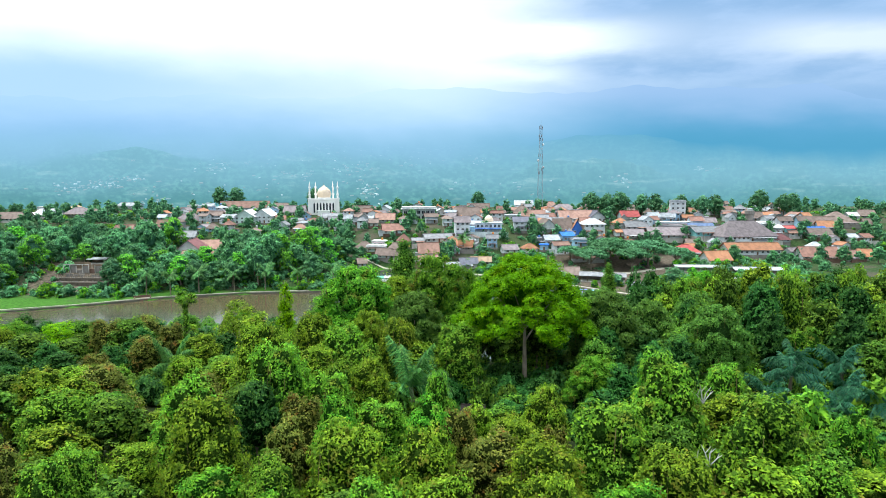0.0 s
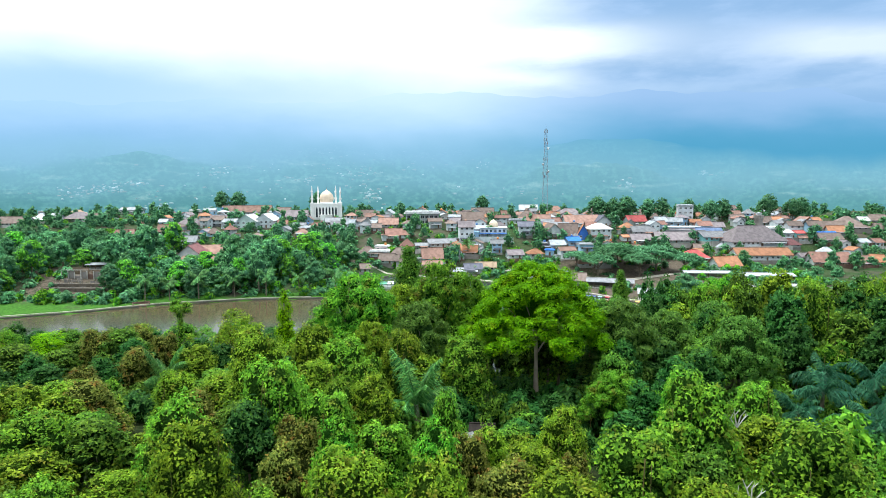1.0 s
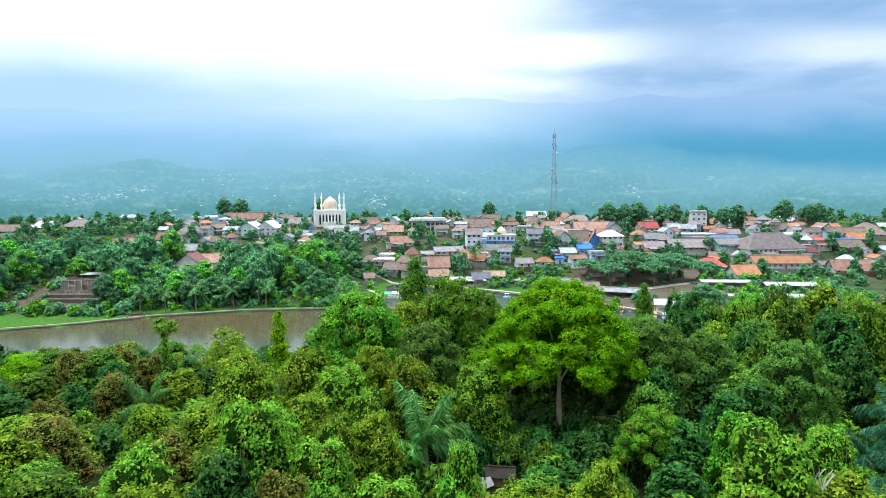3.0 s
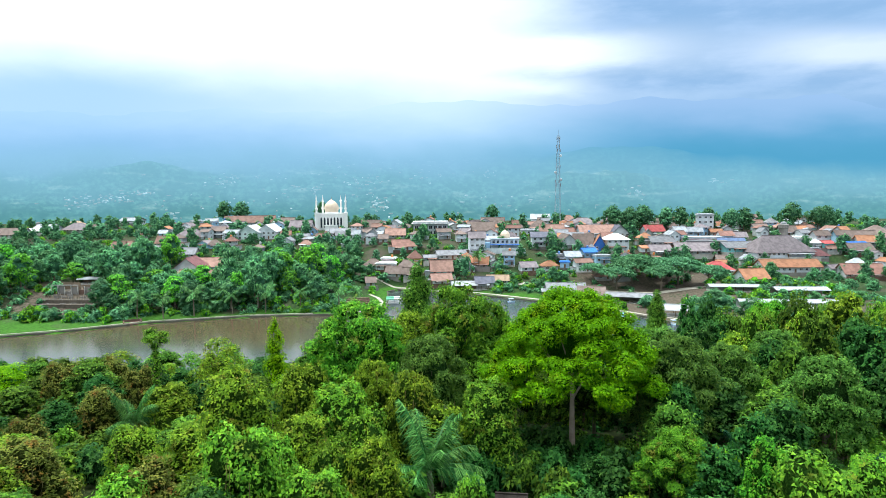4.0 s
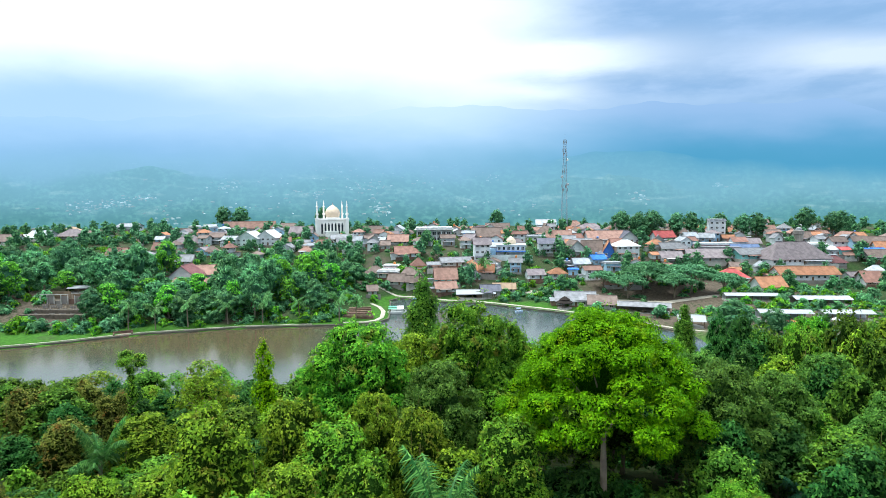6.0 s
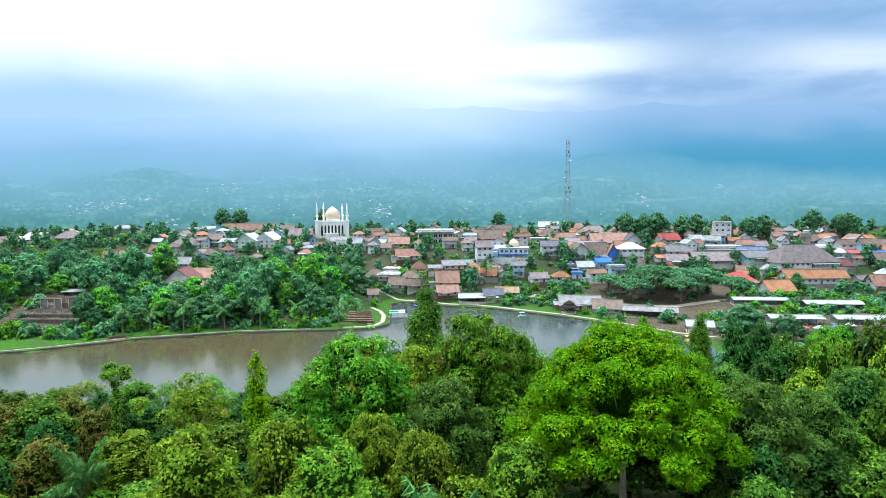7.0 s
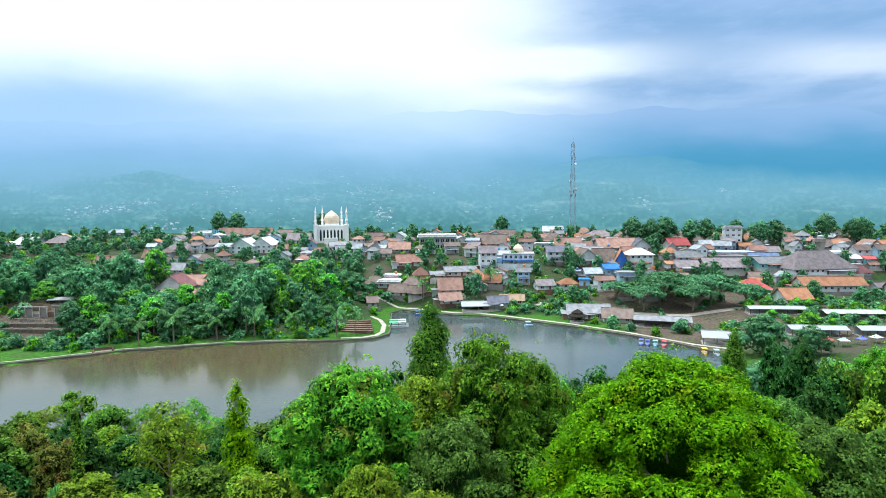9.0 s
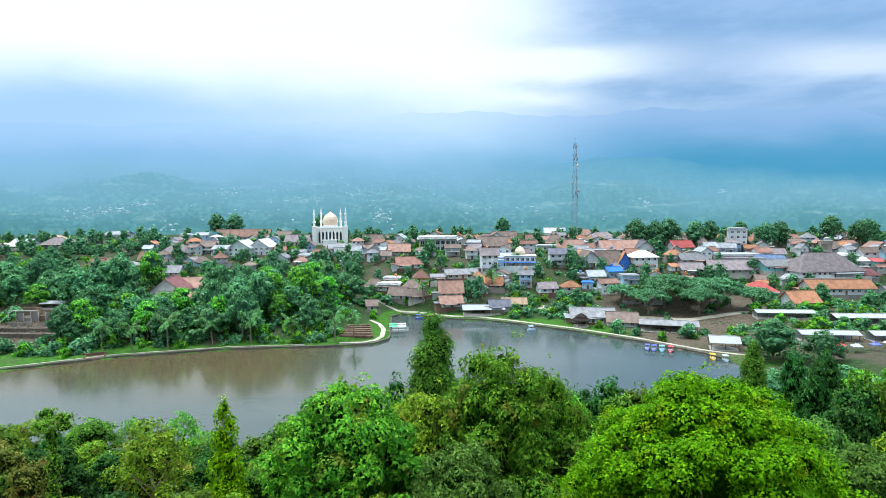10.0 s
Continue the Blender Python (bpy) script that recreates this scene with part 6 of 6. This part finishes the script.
rows = [[tarp.verts.new((u * 2.4 - 1.2, v * 1.6 - 0.8, 0.55 - 0.7 * abs(v - 0.5) + 0.12 * math.sin(7 * u + 3 * v))) for u in (0, 0.25, 0.5, 0.75, 1)] for v in (0, 0.25, 0.5, 0.75, 1)]
for a, b in zip(rows, rows[1:]):
    for k in range(4):
        tarp.faces.new((a[k], a[k + 1], b[k + 1], b[k]))
bmesh.ops.solidify(tarp, geom=tarp.faces[:], thickness=0.03)
ob = tagged(part("tarpaulin", tarp, SHEET), "crumpled grey-white tarpaulin over a heap beside the hut", "tarpaulin")
ob.matrix_basis = pose(1.4, 84.6, float(ground_height(1.4, 84.6)) + 0.4, 0, 0, 20) @ Matrix.Scale(1.4, 4)


def bare_branch(x, y, z, seed, size):
    r, bm = random.Random(seed), bmesh.new()
    for k in range(4):
        a = radians(-70 + 45 * k + r.uniform(-15, 15))
        l = size * r.uniform(0.8, 1.3)
        mid = (l * 0.5 * math.sin(a), r.uniform(-0.3, 0.3), l * 0.35 * math.cos(a))
        end = (l * math.sin(a) * 0.9, r.uniform(-0.4, 0.4), l * (0.8 * math.cos(a)))
        tube(bm, [(0, 0, -0.6), mid, end], (0.07, 0.05, 0.02), 6)
        tube(bm, [mid, (mid[0] + 0.5 * math.cos(a), mid[1], mid[2] + l * 0.35)], (0.05, 0.02), 5)
    ob = tagged(part("bare_branch", bm, CONCRETE), "bleached dead branch standing out of the vines", "branch")
    ob.matrix_basis = pose(x, y, z)


bare_branch(23.2, 51.3, 26.2, 1, 1.7)
bare_branch(27.5, 63.0, 27.5, 2, 1.5)


def banana(x, y, base, seed):
    """Large paddle leaves on a short stem."""
    r = random.Random(seed)
    ob = empty("banana_plant", "banana plant with broad pale green leaves", "plant")
    ob.matrix_basis = pose(x, y, base, 0, 0, r.uniform(0, 360))
    part("stem", tube(bmesh.new(), [(0, 0, -3), (0, 0, 1.6)], (0.18, 0.12), 8), LEAF_LIME, ob)
    for k in range(7):
        a, bm, prev = 2.4 * k, bmesh.new(), None
        for i in range(9):
            u = i / 8
            out, up = 2.3 * math.sin(u * 1.5), 1.5 + 1.6 * math.sin(u * 2.3)
            w = 0.36 * math.sin(math.pi * min(u * 0.92 + 0.06, 1)) ** 0.6
            row = [bm.verts.new((out * math.cos(a) - s * w * math.sin(a), out * math.sin(a) + s * w * math.cos(a), up - abs(s) * 0.12)) for s in (-1, 0, 1)]
            if prev:
                for j in range(2):
                    bm.faces.new((prev[j], prev[j + 1], row[j + 1], row[j]))
            prev = row
        part("leaf", bm, LEAF_LIME, ob)


banana(27.9, 87.8, 19.0, 1)
banana(30.0, 86.5, 18.5, 2)
banana(-26.5, 98.5, 18.6, 3)

# water tank on its tower in the town, small domed prayer hall, white-roofed hall
tank = empty("water_tower", "grey-brown cylindrical water tower with a white cap", "water tower")
tank.matrix_basis = pose(195, 392, float(ground_height(195, 392)))
part("shaft", lathe(bmesh.new(), [(2.6, -1), (2.5, 9.5), (2.9, 9.8), (2.9, 11.8), (2.6, 12)], 16), BLOCKWORK, tank)
part("cap", lathe(bmesh.new(), [(1.6, 12), (1.6, 13.2), (0.4, 13.6)], 14), SHEET, tank)
hall = empty("prayer_hall", "small white prayer hall with a cream dome", "prayer hall")
hall.matrix_basis = pose(28.5, 383, float(ground_height(28.5, 379)) - 0.5, 0, 0, -5)
part("wall", boxes((-8, 8, -5, 5, -3, 7.2), (-8.4, 8.4, -5.4, 5.4, 7.2, 7.6), (-12, 12, -8.5, -8.2, -4, 2.2)), WALLS["white"], hall)
part("veranda_roof", boxes((-8.4, 8.4, -7.4, -5, 3.9, 4.15)), ROOFS["blue"], hall)
part("dome", lathe(bmesh.new(), [(2.7, 7.6), (2.9, 8.6), (2.6, 10.0), (1.7, 11.2), (0.7, 11.9), (0.1, 12.4)], 18), DOME, hall)
for k in range(6):
    window_parts(hall, (k - 2.5) * 2.6, 5.6, 1.5, 1.8, -5.02)
    part("column", boxes(((k - 2.5) * 2.6 - 1.42, (k - 2.5) * 2.6 - 1.18, -7.3, -7.0, -2, 3.9)), WALLS["white"], hall)
part("side_hall", boxes((-14.5, -8.5, -5, 4, -3, 5.2)), WALLS["paleblue"], hall)
centre = empty("town_hall", "wide two-storey hall with a flat white roof and glass front", "hall")
centre.matrix_basis = pose(-16.5, 421, float(ground_height(-16.5, 417)), 0, 0, 3)
part("wall", boxes((-11, 11, -5, 5, -3, 7.6)), WALLS["cream"], centre)
part("roof", boxes((-12.2, 12.2, -7.0, 6, 7.6, 8.0), (-11.4, 11.4, -6.2, 5.4, 8.0, 9.2)), ROOFS["white"], centre)
for k in range(7):
    for level in (0, 1):
        window_parts(centre, (k - 3) * 3.0, 2.0 + 3.4 * level, 2.4, 2.2, -5.02)
    part("column", boxes(((k - 3) * 3.0 - 1.62, (k - 3) * 3.0 - 1.38, -6.4, -6.0, -3, 7.6)), WALLS["white"], centre)

# smaller houses packed between the others
random.seed(31)
count = 0
for attempt in range(6000):
    x, y = (random.uniform(5, 260), random.uniform(350, 485)) if random.random() < 0.7 else (random.uniform(-210, 20), random.uniform(395, 490))
    w = random.uniform(4.2, 8.5)
    if abs(x) > 0.72 * y or any((x - a) ** 2 + (y - b) ** 2 < (0.74 * (c + w * 0.55)) ** 2 for a, b, c in footprints) or (x + 91) ** 2 + (y - 474) ** 2 < 500:
        continue
    house(x, y, w, random.uniform(4.5, 7.5), random.uniform(2.6, 3.6) * random.choice((1, 1, 1.7)), random.uniform(1.1, 2.3), random.choice(("gable", "hip", "gable", "front")),
          random.choice(("brown", "terracotta", "dusty", "grey", "redbrown", "pale", "brown", "orange")), random.choice(("white", "cream", "white", "paleblue", "white")), random.uniform(-20, 20))
    count += 1
    if count > 200:
        break

random.seed(21)


def clear_of_houses(x, y, r, k=1.0):
    return all((x - a) ** 2 + (y - b) ** 2 > ((r + c) * k) ** 2 for a, b, c in footprints)


palms = []
for x, y, s in ((-50, 277, 1.1), (-80, 273.5, 1.1), (-107, 266.5, 1.15), (-66, 276.5, 0.9), (-118, 263, 0.95), (-76, 372, 1.0), (-44, 282, 0.85), (-93, 271, 0.9), (-21, 341, 1.0), (12, 352, 1.0), (-128, 262, 1.0)):
    stand(coco_palm, x, y, s * 1.18, group="coconut palms")
    footprints.append((x, y, 3.0)), palms.append((x, y))
count, distant, buildings = 0, [], list(footprints)
for attempt in range(30000):
    region = random.random()
    if region < 0.32:
        x, y, s = random.uniform(-250, -48), random.uniform(262, 350), random.uniform(0.75, 1.5)
    elif region < 0.385:
        x, y, s = random.uniform(-400, 400), random.uniform(495, 580), random.uniform(0.35, 0.8)
    elif region < 0.64:
        x, y, s = random.uniform(-360, -60), random.uniform(340, 500), random.uniform(0.5, 0.95)
    else:
        x, y, s = random.uniform(-100, 360), random.uniform(*((326, 390) if random.random() < 0.5 else (373, 500))), random.uniform(0.4, 0.95)
    if float(shore_distance(x, y)) < 5 or not clear_of_houses(x, y, 3.2 * s, 0.68 if y < 372 else 0.5) or abs(x) > 0.75 * y + 20:
        continue
    if -148 < x < -106 and 300 < y < 346 and s > 0.55:
        continue
    if -56 < x < -20 and y < 338 or (-192 < x < -146 and y < 298) or (abs(x + 88 + (y - 474) * 0.2) < 15 and 428 < y < 468 and s > 0.45):
        continue
    if 58 < x < 130 and 296 < y < 348:
        continue
    if any(abs(x - a) < 4.5 and y < b + 4 for a, b in palms):
        continue
    if y < 372 and (x < -48 or y < 334):
        stand(random.choice((far_broad[0], far_broad[2], far_broad[0], far_broad[1], far_broad[2], far_broad[0], far_broad[4], far_broad[3])), x, y, s, random.uniform(0.85, 1.35), group="trees of the town")
        count += 1
    else:
        distant.append((x, y, s))
    footprints.append((x, y, 1.4 * s))
    if count > 225 or count + len(distant) > 1450:
        break


def far_woods(spots, material, seed):
    """The trees behind and between the far houses, as one mass."""
    shapes = [crown_arrays(dome_lobes(4.8, 1.0, 11, 8, 100 + k, 0.76, 0.75, (0.24, 0.4)), 62, 1.0, 100 + k, per=4, spray=0.9, core=2, fill=0.74, swollen=0.72) for k in range(4)]
    return scatter("far_trees", shapes, spots, random.Random(seed), 0.85, 1.3, 0.3, material)


for k, leaves in enumerate((LEAF_HAZY, LEAF_TOWN_HAZY, LEAF_TOWN_HAZY)):
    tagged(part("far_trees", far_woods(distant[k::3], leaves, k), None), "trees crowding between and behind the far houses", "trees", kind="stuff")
count = 0
for attempt in range(4000):
    x, y = (random.uniform(-260, 300), random.uniform(255, 480)) if random.random() < 0.5 else (random.uniform(-215, -50), random.uniform(252, 290)) if random.random() < 0.5 else (random.uniform(20, 170), random.uniform(270, 345))
    if float(shore_distance(x, y)) < (12 if x > 30 else 4) or not clear_of_houses(x, y, 1.5, 0.8) or abs(x) > 0.75 * y or (-50 < x < 25 and y < 318) or (58 < x < 130 and 288 < y < 345 and count % 6):
        continue
    stand(random.choice(far_shrub), x, y, random.uniform(0.7, 1.7), group="garden bushes")
    count += 1
    if count > 290:
        break


def thicket(material, seed, number):
    """Bushes, weeds and garden plants that cover the slopes, as one mass."""
    r, spots = random.Random(seed), []
    shape = crown_arrays([(0, 0, 0.5, 1.0, 0.85), (0.6, 0.3, 0.35, 0.7, 0.6), (-0.5, -0.4, 0.4, 0.7, 0.7)], 18, 0.5, seed, per=4, spray=0.5, core=1, fill=0.75, swollen=0.7)
    while len(spots) < number:
        pick = r.random()
        x, y = (r.uniform(-250, -45), r.uniform(255, 345)) if pick < 0.3 else (r.uniform(-60, 180), r.uniform(262, 365)) if pick < 0.6 else (r.uniform(-330, 310), r.uniform(340, 500))
        bare = math.sin(x * 0.05 + 1) * math.sin(y * 0.07 + seed * 0.3) > 0.72 or (62 < x < 130 and 292 < y < 345 and r.random() < 0.8) or (-186 < x < -144 and 262 < y < 284 and r.random() < 0.7)
        d = float(shore_distance(x, y))
        if d < (14 if x > 36 else 6.5 if x > 0 else 4.5) or bare or (-50 < x < -18 and y < 338) or abs(x) > 0.74 * y or any((x - a) ** 2 + (y - b) ** 2 < (c * 0.8 + 1) ** 2 for a, b, c in buildings):
            continue
        spots.append((x, y, r.uniform(0.8, 2.1)))
    return scatter("thicket", [shape], spots, r, 0.6, 1.3, 0.2, material)


for k, leaves in enumerate((LEAF_HAZY, LEAF_TOWN_HAZY, LEAF_LUSH)):
    tagged(part("thicket", thicket(leaves, 300 + k, 640), None), "bushes and weeds over the slopes between the houses", "bushes", kind="stuff")


def far_village():
    """Scattered hamlets on the foothills: little gabled houses."""
    r, bm = random.Random(8), bmesh.new()
    depths = np.linspace(1080, 4200, 400)
    groups = ((-0.60, -0.016, 34, 0.035, 0.005), (-0.545, -0.010, 40, 0.03, 0.004), (-0.50, -0.001, 20, 0.02, 0.003), (-0.365, 0.018, 24, 0.025, 0.004), (-0.204, 0.050, 26, 0.04, 0.006), (-0.117, 0.056, 44, 0.035, 0.006), (-0.227, 0.005, 12, 0.02, 0.004),
              (-0.14, 0.014, 30, 0.03, 0.008), (-0.122, -0.021, 44, 0.014, 0.010), (0.011, 0.048, 16, 0.018, 0.003), (0.057, 0.028, 14, 0.02, 0.004), (0.286, -0.006, 22, 0.022, 0.005), (0.414, 0.012, 12, 0.025, 0.003),
              (-0.465, -0.035, 24, 0.03, 0.006), (-0.33, 0.024, 14, 0.06, 0.003), (-0.44, 0.055, 10, 0.05, 0.003), (-0.03, 0.030, 16, 0.06, 0.008), (-0.34, -0.01, 40, 0.18, 0.014), (-0.12, 0.035, 40, 0.10, 0.014), (0.10, -0.02, 24, 0.10, 0.010))
    for a, up, number, wide, tall in groups:
        for k in range(number):
            aa, uu = a + r.gauss(0, wide * 0.6), up + r.gauss(0, tall)
            ups = (hill_height(aa * depths, depths) - 51) / depths
            y = float(depths[int(np.argmin(np.abs(ups - uu)))]) + r.uniform(-4, 4)
            x = aa * y
            z = float(hill_height(np.array(x), np.array(y)))
            w, d, h = r.choice((1.5, 2.2, 3.2, 5.5)) * r.uniform(0.8, 1.2) * y / 2000, r.uniform(2, 4), r.uniform(1.0, 2.6)
            v = box(bm, x - w, x + w, y - d, y + d, z - 1.5, z + h)
            a0, b0 = bm.verts.new((x - w, y, z + h + 1.1)), bm.verts.new((x + w, y, z + h + 1.1))
            bm.faces.new((v[4], v[5], b0, a0)), bm.faces.new((v[6], v[7], a0, b0))
    return bm


# The hamlets carry the same painted haze glow as the hills.
tagged(part("distant_village", far_village(), hill_material("haze_painted_walls", (0.80, 0.78, 0.76))), "pale hamlets scattered over the far foothills", "village", kind="stuff")
